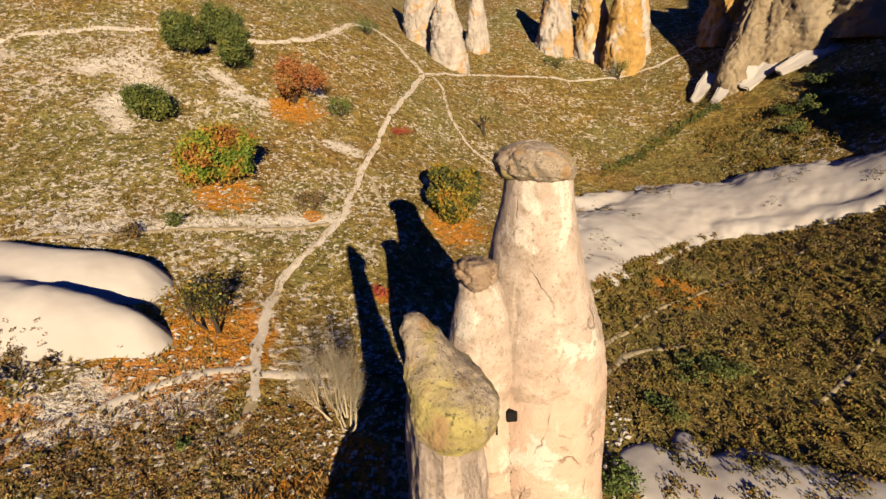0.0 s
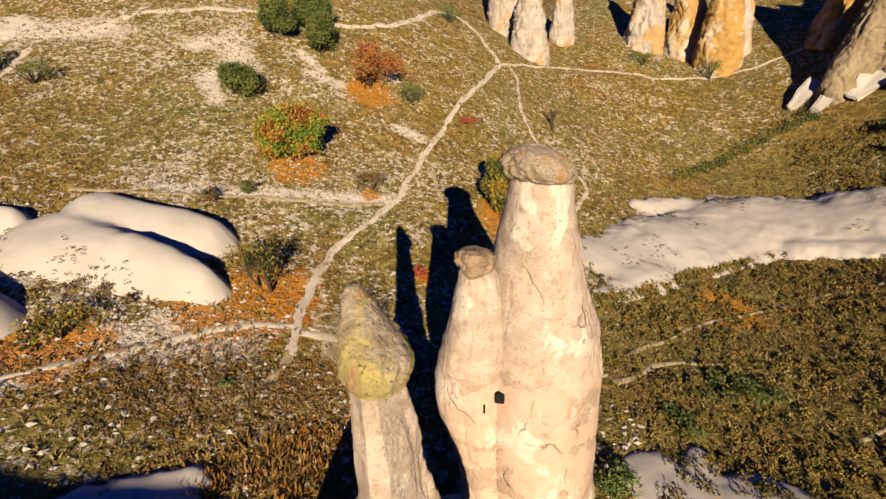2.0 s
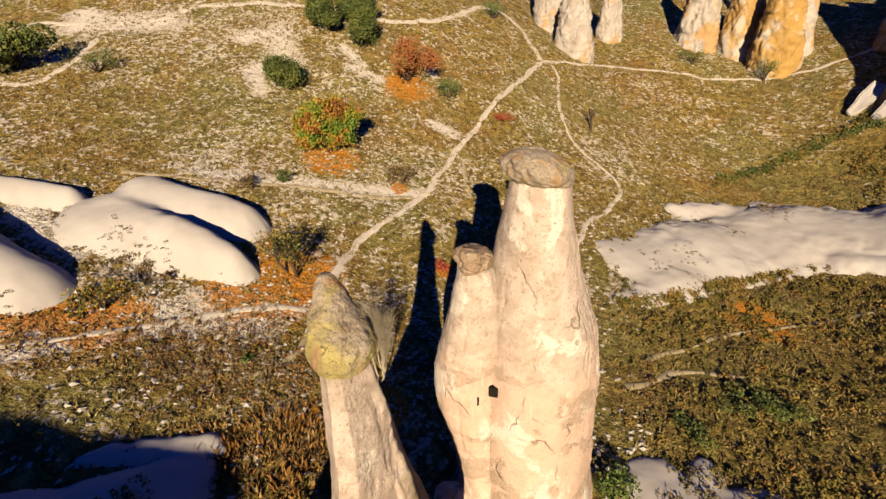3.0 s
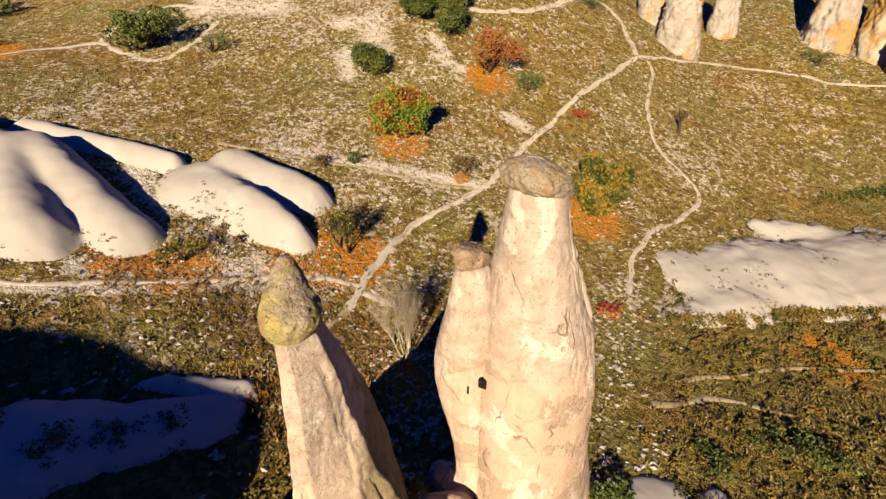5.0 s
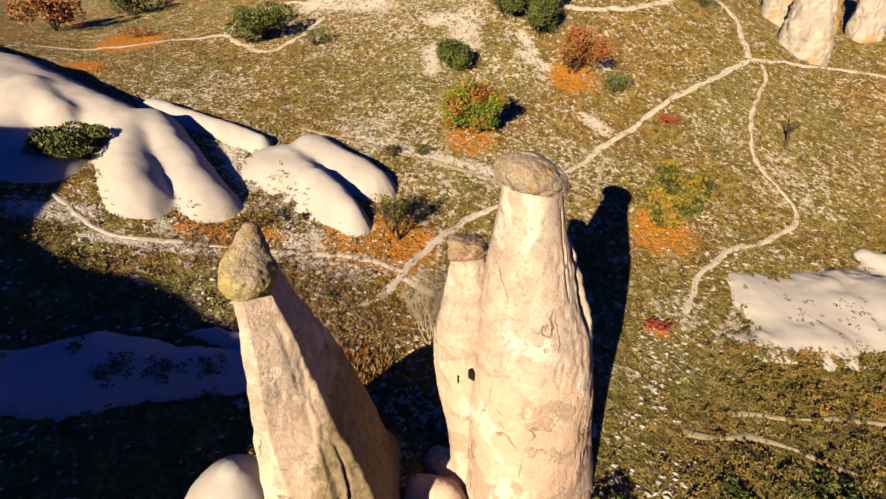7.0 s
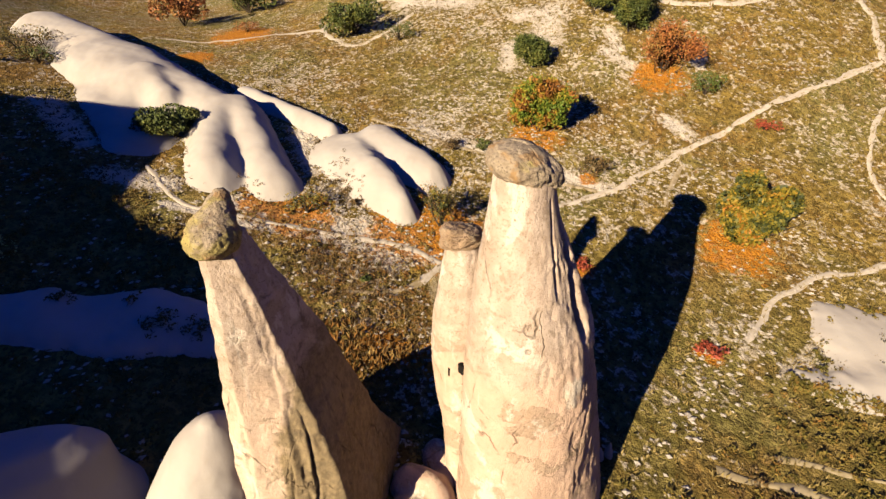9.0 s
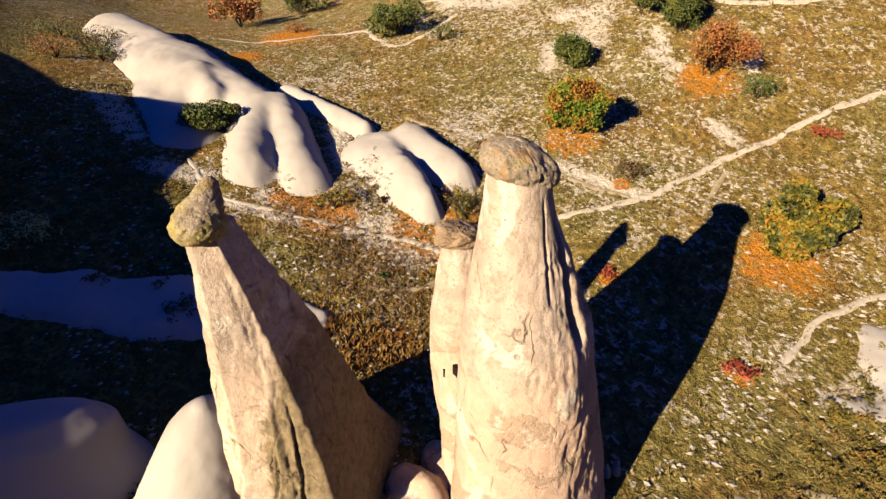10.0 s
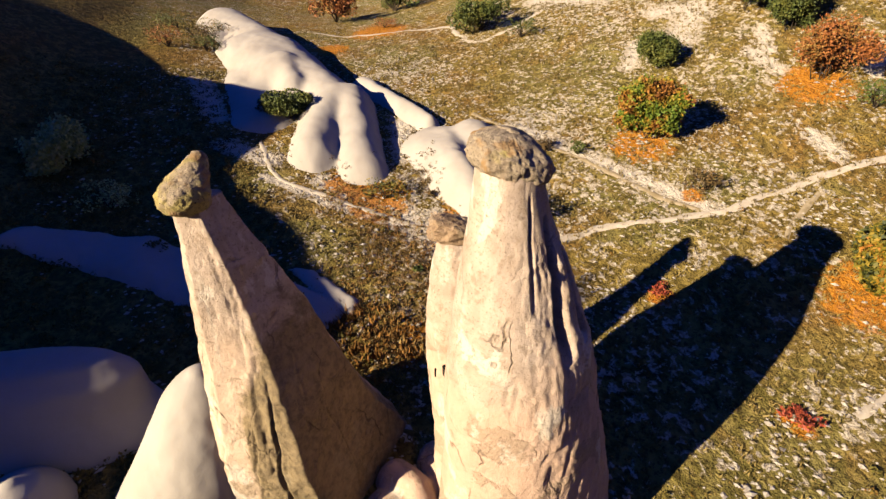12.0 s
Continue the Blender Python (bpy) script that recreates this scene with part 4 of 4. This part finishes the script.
        if level < levels and (b > 0 or level > 0):
            for _ in range(rng.choice((1, 2, 2))):
                side = Vector((rng.gauss(0, 1), rng.gauss(0, 1), rng.gauss(0.35, 0.5))).normalized()
                grow(rng, verts, faces, tips, q, (way * (1 - spread_by) + side * spread_by).normalized(), length * rng.uniform(0.55, 0.8), r1 * 0.62, level + 1, levels, spread_by)
        p = q
        if level >= levels - 1:
            tips.append(p.copy())
    if level < levels:
        grow(rng, verts, faces, tips, p, way, length * 0.7, r1 * 0.8, level + 1, levels, spread_by)


def leaf_clumps(rng, centres, per, clump, size, squash=0.8):
    n = len(centres) * per
    c = np.repeat(np.array([tuple(v) for v in centres]), per, 0)
    r = np.random.RandomState(rng.randrange(1 << 30))
    c = c + r.normal(0, clump, (n, 3)) * np.array([1, 1, squash])
    a, b = r.normal(0, 1, (n, 3)), r.normal(0, 1, (n, 3))
    a /= np.linalg.norm(a, axis=1, keepdims=True)
    b -= a * (a * b).sum(1, keepdims=True)
    b /= np.linalg.norm(b, axis=1, keepdims=True)
    s = size * r.uniform(0.6, 1.3, (n, 1))
    v = np.stack([c - a * s, c + b * s * 0.55, c + a * s, c - b * s * 0.55], 1).reshape(-1, 3)
    return v, np.arange(4 * n).reshape(-1, 4).tolist()


def tree(name, x, y, height, width, leaf, label, category="tree", seed=1, levels=3, per=14, leaf_size=0.09, clump=0.28, stems=1, wood=None, group="", spread_by=0.55, trunk=0.3, sparse=1.0, thick=1.0):
    rng = random.Random(seed)
    z0 = gz(x, y) - 0.05
    root = thing(name, x, y, z0, label, category, group)
    verts, faces, tips = [], [], []
    for s in range(stems):
        start = Vector((rng.uniform(-1, 1), rng.uniform(-1, 1), 0)) * (0.12 * width if stems > 1 else 0.0)
        way = Vector((start.x * 1.5 + rng.gauss(0, 0.12), start.y * 1.5 + rng.gauss(0, 0.12), 1)).normalized()
        grow(rng, verts, faces, tips, start, way, height * trunk, 0.022 * thick * height / stems ** 0.4, 0, levels, spread_by)
    v = np.array([tuple(p) for p in verts])
    ref = np.array([tuple(p) for p in tips])
    mid = np.median(ref[:, :2], axis=0)
    sx = (0.74 * width / 2) / (np.percentile(np.hypot(*(ref[:, :2] - mid).T), 92) + 1e-6)
    sz = height * 0.94 / ref[:, 2].max()

    def fit_in(p):
        k = np.clip(p[:, 2:3] / (ref[:, 2].max() * 0.3), 0, 1)
        return np.hstack([(p[:, :2] - mid * k) * (1 + (sx - 1) * k), p[:, 2:3] * sz])

    part("trunk", mesh_from("trunk", fit_in(v), faces, wood or bark), root)
    if leaf:
        some = ref if sparse >= 1 else ref[[i for i in range(len(ref)) if rng.random() < sparse]]
        cv, cf = leaf_clumps(rng, fit_in(some), per, clump, leaf_size)
        cv[:, 2] = np.maximum(cv[:, 2], 0.08 * height * 0.3)
        part("crown", mesh_from("crown", cv, cf, leaf, False), root)
    return root


def bush(name, x, y, height, width, leaf, label, seed, category="bush", n=900, leaf_size=0.07, group="", loose=0.38):
    """A low bush: short stems inside an uneven dome of leaves; loose: how far its clumps stand apart."""
    rng = random.Random(seed)
    r = np.random.RandomState(seed)
    root = thing(name, x, y, gz(x, y) - 0.03, label, category, group)
    verts, faces = [], []
    for _ in range(9):
        way = Vector((rng.gauss(0, 0.6), rng.gauss(0, 0.6), 1)).normalized()
        tube(verts, faces, Vector((0, 0, 0)), way * height * rng.uniform(0.5, 0.85), 0.025 * height + 0.01, 0.008, 4)
    part("stem", mesh_from("stem", [tuple(p) for p in verts], faces, bark), root)
    lumps = [(rng.uniform(-loose, loose) * width, rng.uniform(-loose, loose) * width, rng.uniform(0.25, 0.78) * height, rng.uniform(0.5, 1.0)) for _ in range(13)]
    lumps = np.array([lumps[r.randint(len(lumps))] for _ in range(n)])
    c = lumps[:, :3]
    d = r.normal(0, 1, (n, 3))
    d /= np.linalg.norm(d, axis=1, keepdims=True)
    c = c + d * np.array([width * 0.25, width * 0.25, height * 0.30]) * lumps[:, 3:] * r.uniform(0.55, 1.0, (n, 1)) ** 0.4
    c[:, 2] = np.maximum(c[:, 2], 0.04)
    cv, cf = leaf_clumps(rng, c, 1, 0.03, leaf_size)
    part("crown", mesh_from("crown", cv, cf, leaf, False), root)
    return root


tree("tree", -13.6, 30.3, 4.0, 4.4, leaf_autumn, "small broad tree in green and orange autumn leaf", seed=11, per=120, stems=5, clump=0.24, leaf_size=0.11, sparse=0.20)
bush("tree", 1.1, 32.6, 4.5, 5.8, leaf_olive, "dense rounded tree turning yellow and orange", 12, "tree", 17000, 0.13, loose=0.19)
tree("tree", -10.6, 18.7, 3.4, 3.2, leaf_olive, "dark spreading tree nearly bare above orange litter", seed=13, per=9, stems=6, clump=0.12, leaf_size=0.07, levels=3, sparse=0.05, thick=1.5)
tree("tree", -4.4, 14.8, 5.4, 4.0, None, "leafless grey tree with fine upright twigs", seed=14, thick=1.1, levels=4, stems=9, wood=grey_twig, spread_by=0.32, trunk=0.28)
tree("tree", -20.5, 44.6, 3.8, 4.2, leaf_dark, "dark green tree on the slope", seed=15, per=40, stems=3, sparse=0.42, clump=0.26, group="green trees")
tree("tree", -18.2, 47.0, 3.8, 4.0, leaf_dark, "dark green tree on the slope", seed=16, per=40, stems=3, sparse=0.42, clump=0.26, group="green trees")
tree("tree", -16.1, 44.6, 3.6, 3.6, leaf_dark, "dark green tree on the slope", seed=17, per=40, stems=3, sparse=0.42, clump=0.26, group="green trees")
tree("tree", -11.2, 42.4, 4.2, 5.4, leaf_red, "russet tree losing its leaves", seed=18, per=9, stems=7, sparse=0.3, clump=0.22)
tree("tree", -19.8, 35.9, 2.4, 3.0, leaf_dark, "low dark green tree", seed=19, per=40, stems=4, sparse=0.4, clump=0.26)
tree("tree", 4.9, 48.4, 2.6, 1.7, None, "thin bare sapling beside the path", seed=20, stems=1, levels=2, thick=2.2)
bush("tree", -39.4, 29.8, 3.6, 6.2, leaf_dark, "broad dark green tree beside the track", 21, "tree", 4200, 0.15)
tree("tree", -23.7, -5.0, 2.6, 6.4, leaf_sage, "pale green tree standing in shade", seed=22, per=16, stems=3, leaf_size=0.12)
bush("tree", -65, 19, 4.4, 6.4, leaf_red, "large russet tree far up the slope", 23, "tree", 3600, 0.17)
bush("tree", -66, 28, 4.4, 6.6, leaf_dark, "large dark green tree far up the slope", 24, "tree", 3600, 0.17)
bush("bush", -7.7, 42.5, 1.8, 2.1, leaf_fresh, "small rounded bush with green leaves", 31)
bush("bush", -8.1, 30.1, 1.4, 1.8, leaf_brown, "small yellow-brown bush in dry grass", 32)
bush("bush", -16.1, 24.4, 1.0, 1.9, leaf_brown, "dry brownish bush beside the mound", 33, n=500)
bush("bush", -14.8, 25.9, 0.9, 1.1, leaf_dark, "small grey-green bush in dry grass", 34, n=400)
bush("bush", -3.0, 42.7, 0.7, 2.2, leaf_scarlet, "low dark red shrub in dry grass", 35, n=600)
bush("bush", 3.7, 24.2, 0.6, 1.3, leaf_scarlet, "low dark red shrub in dry grass", 36, n=500)
bush("bush", -3.5, 23.5, 0.5, 1.2, leaf_scarlet, "low dark red shrub in dry grass", 37, n=400)
bush("bush", -6.7, 61.0, 2.4, 2.6, leaf_fresh, "green bush beside the path", 38)
bush("bush", 16.8, 68.4, 2.0, 3.4, leaf_dark, "dark thorny bush below the cones", 39)
bush("bush", 24.3, 66.0, 2.8, 2.8, leaf_fresh, "green bush before the ochre cones", 40)
bush("bush", -33.3, 31.4, 1.9, 3.2, leaf_dark, "dark bush beside the track", 41)
bush("bush", -16.4, 12.9, 1.3, 2.9, leaf_olive, "olive bush at the foot of the white tuff", 42)
bush("bush", 20.1, 43.2, 1.2, 2.2, leaf_brown, "dry bush on the white outcrop", 43)
bush("bush", 6.1, 12.9, 1.2, 1.8, leaf_fresh, "bright green bush at the foot of the chimney", 44)
bush("bush", -9.4, 12.8, 0.35, 0.5, leaf_dark, "small dark round shrub", 45, n=250)
bush("bush", -18.8, -2.4, 1.8, 3.0, leaf_sage, "pale olive bush in shade", 46)
bush("bush", 13.6, 36.2, 0.6, 0.9, leaf_brown, "dry tuft on the white outcrop", 47, n=250)
bush("bush", -28.3, 8.5, 2.3, 5.0, leaf_dark, "dark bush beside the white ridge", 48, n=5200, leaf_size=0.12)
bush("bush", -50, 1.5, 2.5, 4.0, leaf_olive, "olive thicket at the end of the ridge", 49)
bush("bush", -46, -0.8, 2.0, 3.6, leaf_red, "russet thicket at the end of the ridge", 52)
bush("bush", -54, -0.5, 2.2, 4.2, leaf_dark, "dark thicket at the end of the ridge", 53)
bush("bush", -48.5, 3.0, 2.2, 4.2, leaf_brown, "brown thicket at the end of the ridge", 57)
bush("bush", -45.5, 2.6, 1.8, 3.4, leaf_dark, "dark thicket at the end of the ridge", 58)
bush("bush", -51.5, 3.4, 2.0, 3.6, leaf_olive, "olive thicket at the end of the ridge", 59)
bush("bush", 12.3, 19.5, 1.0, 2.6, leaf_dark, "dark green bush among the scrub", 54, group="bushes in the scrub")
bush("bush", 14.2, 19.9, 0.9, 2.2, leaf_dark, "dark green bush among the scrub", 55, group="bushes in the scrub")
bush("bush", 9.8, 17.0, 0.8, 2.0, leaf_dark, "dark green bush among the scrub", 56, group="bushes in the scrub")
bush("bush", -53, 23, 1.2, 3.0, leaf_red, "russet bush beside the track", 50)
for i, (bx, by, bh, bw) in enumerate(((35.6, 49.4, 1.2, 2.8), (37.6, 48.2, 1.5, 3.2), (34.8, 47.0, 0.9, 2.6), (39.8, 50.8, 1.6, 3.4), (41.5, 48.0, 1.6, 3.4), (38.0, 45.4, 1.2, 3.0))):
    bush("bush", bx, by, bh, bw, leaf_dark, "dark green thicket bush above the white outcrop", 60 + i, n=1400, leaf_size=0.10, group="thicket bushes")
for i, (bx, by, bh, bw) in enumerate(((-17.6, 16.4, 0.5, 1.0), (-16.7, 16.0, 0.6, 1.1), (-15.6, 15.8, 0.4, 0.9), (-18.6, 16.6, 0.4, 0.8), (-18.0, 15.6, 0.5, 1.1))):
    bush("bush", bx, by, bh, bw, leaf_brown, "dry weeds growing at the foot of the white mound", 70 + i, n=220, leaf_size=0.06, group="dry weeds")
bush("bush", -5.4, 17.6, 1.0, 1.5, leaf_brown, "dry brown bush by the path", 51, n=500)


# ---- grass tufts, scrub and stones ----
def scatter(n, lo, hi, seed, keep):
    r = np.random.RandomState(seed)
    x, y = r.uniform(lo[0], hi[0], n), r.uniform(lo[1], hi[1], n)
    k = keep(x, y, r)
    return x[k], y[k], r


def tufts(name, x, y, r, blades, height, wide, material, label):
    n = len(x) * blades
    cx, cy = np.repeat(x, blades), np.repeat(y, blades)
    h = np.repeat(height * r.uniform(0.5, 1.5, len(x)), blades) * r.uniform(0.6, 1.1, n)
    sx, sy = r.normal(0, wide * 0.35, n), r.normal(0, wide * 0.35, n)
    bx, by = cx + sx, cy + sy
    a = r.uniform(0, 2 * np.pi, n)
    w = 0.045 * r.uniform(0.6, 1.6, n) * (wide / 0.2) ** 0.5
    z = np.repeat(ground(x, y), blades) - 0.02
    v = np.stack([np.stack([bx - w * np.cos(a), by - w * np.sin(a), z], -1), np.stack([bx + w * np.cos(a), by + w * np.sin(a), z], -1),
                  np.stack([bx + sx * 1.2, by + sy * 1.2, z + h], -1)], 1).reshape(-1, 3)
    me = mesh_from(name, v, np.arange(3 * n).reshape(-1, 3).tolist(), material, False)
    return tagged(new(name, me), label, "grass", kind="stuff")


gx_, gy_, gr_ = scatter(60000, (-40, -8), (30, 66), 5, lambda x, y, r: (fbm(x * 0.35, y * 0.35, 0, 3, 5) + r.uniform(-0.9, 0.9, len(x)) > 0.0))
tufts("grass_tufts", gx_, gy_, gr_, 5, 0.17, 0.22, grass_dry, "dry yellow-brown grass tufts over the slope")


def shrublets(name, x, y, r, per, size, material, label, height=ground):
    n = len(x)
    s = size * r.uniform(0.6, 1.5, n)
    k = n * per
    d = r.normal(0, 1, (k, 3))
    d /= np.linalg.norm(d, axis=1, keepdims=True)
    d[:, 2] = np.abs(d[:, 2])
    c = np.stack([np.repeat(x, per), np.repeat(y, per), np.repeat(height(x, y), per)], -1) + d * np.repeat(s, per)[:, None] * np.array([0.5, 0.5, 0.55]) * r.uniform(0.7, 1, (k, 1))
    a, b = r.normal(0, 1, (k, 3)), r.normal(0, 1, (k, 3))
    a /= np.linalg.norm(a, axis=1, keepdims=True)
    b /= np.linalg.norm(b, axis=1, keepdims=True)
    q = np.repeat(s, per)[:, None] * 0.155
    v = np.stack([c - a * q, c + b * q * 0.7, c + a * q, c - b * q * 0.7], 1).reshape(-1, 3)
    me = mesh_from(name, v, np.arange(4 * k).reshape(-1, 4).tolist(), material, False)
    return tagged(new(name, me), label, "scrub", kind="stuff")


sx_, sy_, sr_ = scatter(4300, (6, 5), (36, 34), 7, lambda x, y, r: (r.uniform(0, 1, len(x)) < 1 / (1 + np.exp(-(x - 7.5 + 0.1 * (y - 20)) / 1.0))) & (vnoise(x * 0.5, y * 0.5, 0, 2) + r.uniform(-0.6, 0.6, len(x)) > -0.35))
shrublets("scrub", sx_, sy_, sr_, 36, 0.42, scrub_leaf, "low dark olive scrub covering the slope")
sx_, sy_, sr_ = scatter(3500, (-38, -12), (-2, 12), 8, lambda x, y, r: (y < 8.0 + 0.25 * (x + 10)) & (r.uniform(0, 1, len(x)) < 0.7))
shrublets("scrub", sx_, sy_, sr_, 18, 0.40, scrub_leaf, "low scrub in the shaded hollow")
sx_, sy_, sr_ = scatter(4200, (-45, 8), (30, 66), 9, lambda x, y, r: fbm(x * 0.2, y * 0.2, 0, 2, 8) + r.uniform(-0.8, 0.8, len(x)) > 0.35)
shrublets("scrub", sx_, sy_, sr_, 22, 0.30, scrub_leaf, "scattered low shrubs over the meadow")
sx_, sy_, sr_ = scatter(5200, (16, 42), (40, 60), 10, lambda x, y, r: (np.abs(y - 48 - 0.64 * (x - 17.6)) < 0.5 + 0.25 * r.normal(0, 1, len(x))) | ((y < 52) & (x > 28) & (y > 40) & (r.uniform(0, 1, len(x)) < 0.5)))
shrublets("scrub", sx_, sy_, sr_, 18, 0.5, scrub_leaf, "band of dark scrub above the white outcrop")


sx_, sy_, sr_ = scatter(42000, (7, 25), (37, 39), 15, lambda x, y, r: (np.abs(y - np.interp(x, (6.6, 10, 14.6, 20, 25.3, 29.7, 37), (25.6, 28.2, 31.6, 35.6, 37.4, 37.6, 36.6))) < 0.30 + 0.22 * r.normal(0, 1, len(x))) & (vnoise(x * 0.5, y * 0.5, 0, 19) > -0.45))
shrublets("scrub", sx_, sy_, sr_, 24, 0.52, scrub_leaf, "ragged fringe of scrub above the white outcrop")
sx_, sy_, sr_ = scatter(2600, (6, 6), (34, 33), 14, lambda x, y, r: (x > 7.5) & (fbm(x * 0.22, y * 0.22, 0, 3, 77) > 0.12))
shrublets("scrub", sx_, sy_, sr_, 22, 0.34, leaf_brown, "rusty brown shrubs among the dark scrub")
sx_, sy_, sr_ = scatter(420, (-15, 7.5), (-2.5, 14), 12, lambda x, y, r: r.uniform(0, 1, len(x)) < 0.8)
shrublets("scrub", sx_, sy_, sr_, 14, 0.27, leaf_brown, "rusty brown dead shrubs below the path")


# dark-leaved scrub whose colour gives the shade line of a gully not modelled
sx_, sy_, sr_ = scatter(9000, (17, 46), (32, 58), 25, lambda x, y, r: np.abs(y - np.interp(x, (18.2, 24.1, 29.4), (48.4, 52.6, 54.9)) - 0.5 * vnoise(x * 0.6, y * 0.6, 0, 4)) < 0.28 + 0.22 * r.normal(0, 1, len(x)))
shrublets("scrub", sx_, sy_, sr_, 12, 0.5, leaf_dark, "line of dark scrub standing in for the shade of a shallow gully")


def near(spots):
    return lambda x, y, r: falloff(x, y, spots) > r.uniform(0.05, 0.75, len(x))


sx_, sy_, sr_ = scatter(3200, (-32, 5), (-11, 20), 16, near(((-17.2, 16.0, 2.2), (-15.6, 15.8, 1.6), (-18.8, 16.4, 2.0), (-22.5, 8.0, 1.6), (-20.2, 10.6, 1.5), (-20.4, 12.9, 1.0), (-13.0, 16.2, 1.0), (-25.5, 9.2, 1.6), (-22.4, 16.8, 1.8))))
low_ = top_of(sx_, sy_) - ground(sx_, sy_) < np.where(sx_ > -20, 1.1, 0.5)
sx_, sy_ = sx_[low_], sy_[low_]
shrublets("weeds", sx_, sy_, sr_, 12, 0.24, leaf_brown, "dry weeds creeping over the foot of the white mounds", top_of)
sx_, sy_, sr_ = scatter(2600, (-16, -2), (-7, 8), 26, near(((-11.0, 3.4, 0.9), (-10.0, 4.8, 0.9), (-9.0, 6.0, 0.9), (-14.2, 0.4, 0.6), (-12.8, 2.8, 0.5))))
shrublets("weeds", sx_, sy_, sr_, 14, 0.34, scrub_leaf, "dark weeds growing over the shaded white rib", top_of)
sx_, sy_, sr_ = scatter(4200, (8, 26), (38, 43), 17, near(((12, 33, 1.6), (16, 37.5, 1.2), (14, 39.5, 1.3), (20.1, 41.5, 1.6), (27, 37, 1.0), (30, 39.6, 1.6), (9.6, 31, 1.6), (34, 36, 1.2), (12.5, 30.2, 1.4))))
shrublets("weeds", sx_, sy_, sr_, 10, 0.22, scrub_leaf, "sparse weeds on the pale outcrop", top_of)
sx_, sy_, sr_ = scatter(1600, (6, 10), (18, 17), 22, near(((9.5, 14.4, 1.5), (12, 13.9, 1.6), (14.5, 13.2, 1.6), (11, 12.2, 1.0), (13.5, 11.6, 1.2), (8.2, 12.8, 1.0))))
shrublets("weeds", sx_, sy_, sr_, 16, 0.34, scrub_leaf, "scrub overhanging the white gully", top_of)
sx_, sy_, sr_ = scatter(800, (-10, 6), (-2.5, 13), 18, near(((-5.6, 9.8, 2.6), (-4.6, 11.6, 1.6), (-7.8, 8.6, 1.6))))
tufts("grass_tufts", sx_, sy_, sr_, 7, 0.34, 0.26, grass_rust, "tall reddish dry grass below the chimneys")


sx_, sy_, sr_ = scatter(5200, (-22, 8), (-2, 20), 21, near(((-10, 13.5, 4.0), (-13.5, 12, 3.0), (-7, 13, 3.0), (-6, 15, 2.0), (-9.5, 10.5, 3.0), (-17, 10.5, 2.5))))
shrublets("weeds", sx_, sy_, sr_, 12, 0.24, grass_rust, "rusty low weeds between the path and the chimneys")
sx_, sy_, sr_ = scatter(4200, (-16, 8), (-2, 16), 31, near(((-9, 12.5, 3.2), (-6.5, 12.5, 3.0), (-12, 11.5, 2.4), (-5.5, 10.5, 2.4))))
shrublets("weeds", sx_, sy_, sr_, 12, 0.22, leaf_brown, "red-brown withered weeds below the crossing of the paths")


def stones(name, x, y, r, size, label):
    base = np.array([(1, 0, 0), (-1, 0, 0), (0, 1, 0), (0, -1, 0), (0, 0, 0.8), (0, 0, -0.6)], float)
    tri = np.array([(0, 2, 4), (2, 1, 4), (1, 3, 4), (3, 0, 4), (2, 0, 5), (1, 2, 5), (3, 1, 5), (0, 3, 5)])
    n = len(x)
    s = size * np.exp(np.clip(r.normal(0, 0.45, n), -1, 0.6))[:, None, None]
    a = r.uniform(0, 2 * np.pi, n)
    v = base[None] * (1 + r.uniform(-0.35, 0.35, (n, 6, 3))) * s * np.array([1.2, 0.8, 0.6])
    c, q = np.cos(a)[:, None], np.sin(a)[:, None]
    v = np.stack([v[..., 0] * c - v[..., 1] * q, v[..., 0] * q + v[..., 1] * c, v[..., 2]], -1)
    v += np.stack([x, y, ground(x, y) + 0.02], -1)[:, None]
    f = (tri[None] + 6 * np.arange(n)[:, None, None]).reshape(-1, 3).tolist()
    me = mesh_from(name, v.reshape(-1, 3), f, stone_mat, False)
    return tagged(new(name, me), label, "stones", kind="stuff")


def clear_of_shadow(x, y):
    """False on the strip under the tall chimney's cast shadow, kept free of loose pale stones so that the shadow stays
    dark.
    """
    return (np.abs(x - 2.4 + 0.22 * (y - 12)) > 3.2) | (y < 12) | (y > 31)


tx_, ty_, tr_ = scatter(24000, (-40, -6), (28, 64), 11, lambda x, y, r: (fbm(x * 0.25, y * 0.25, 0, 3, 31) + r.uniform(-0.8, 0.8, len(x)) > 0.1) & (x < 8 + 0.3 * np.maximum(0, y - 30)) & clear_of_shadow(x, y))
stones("loose_stones", tx_, ty_, tr_, 0.095, "pale loose stones strewn over the slope")
tx_, ty_, tr_ = scatter(6500, (-22, 12), (10, 36), 24, lambda x, y, r: (fbm(x * 0.3, y * 0.3, 0, 3, 41) + r.uniform(-0.8, 0.8, len(x)) > 0.05) & (x < 5.5) & clear_of_shadow(x, y))
stones("loose_stones", tx_, ty_, tr_, 0.085, "flat pale stones among the grass tufts")
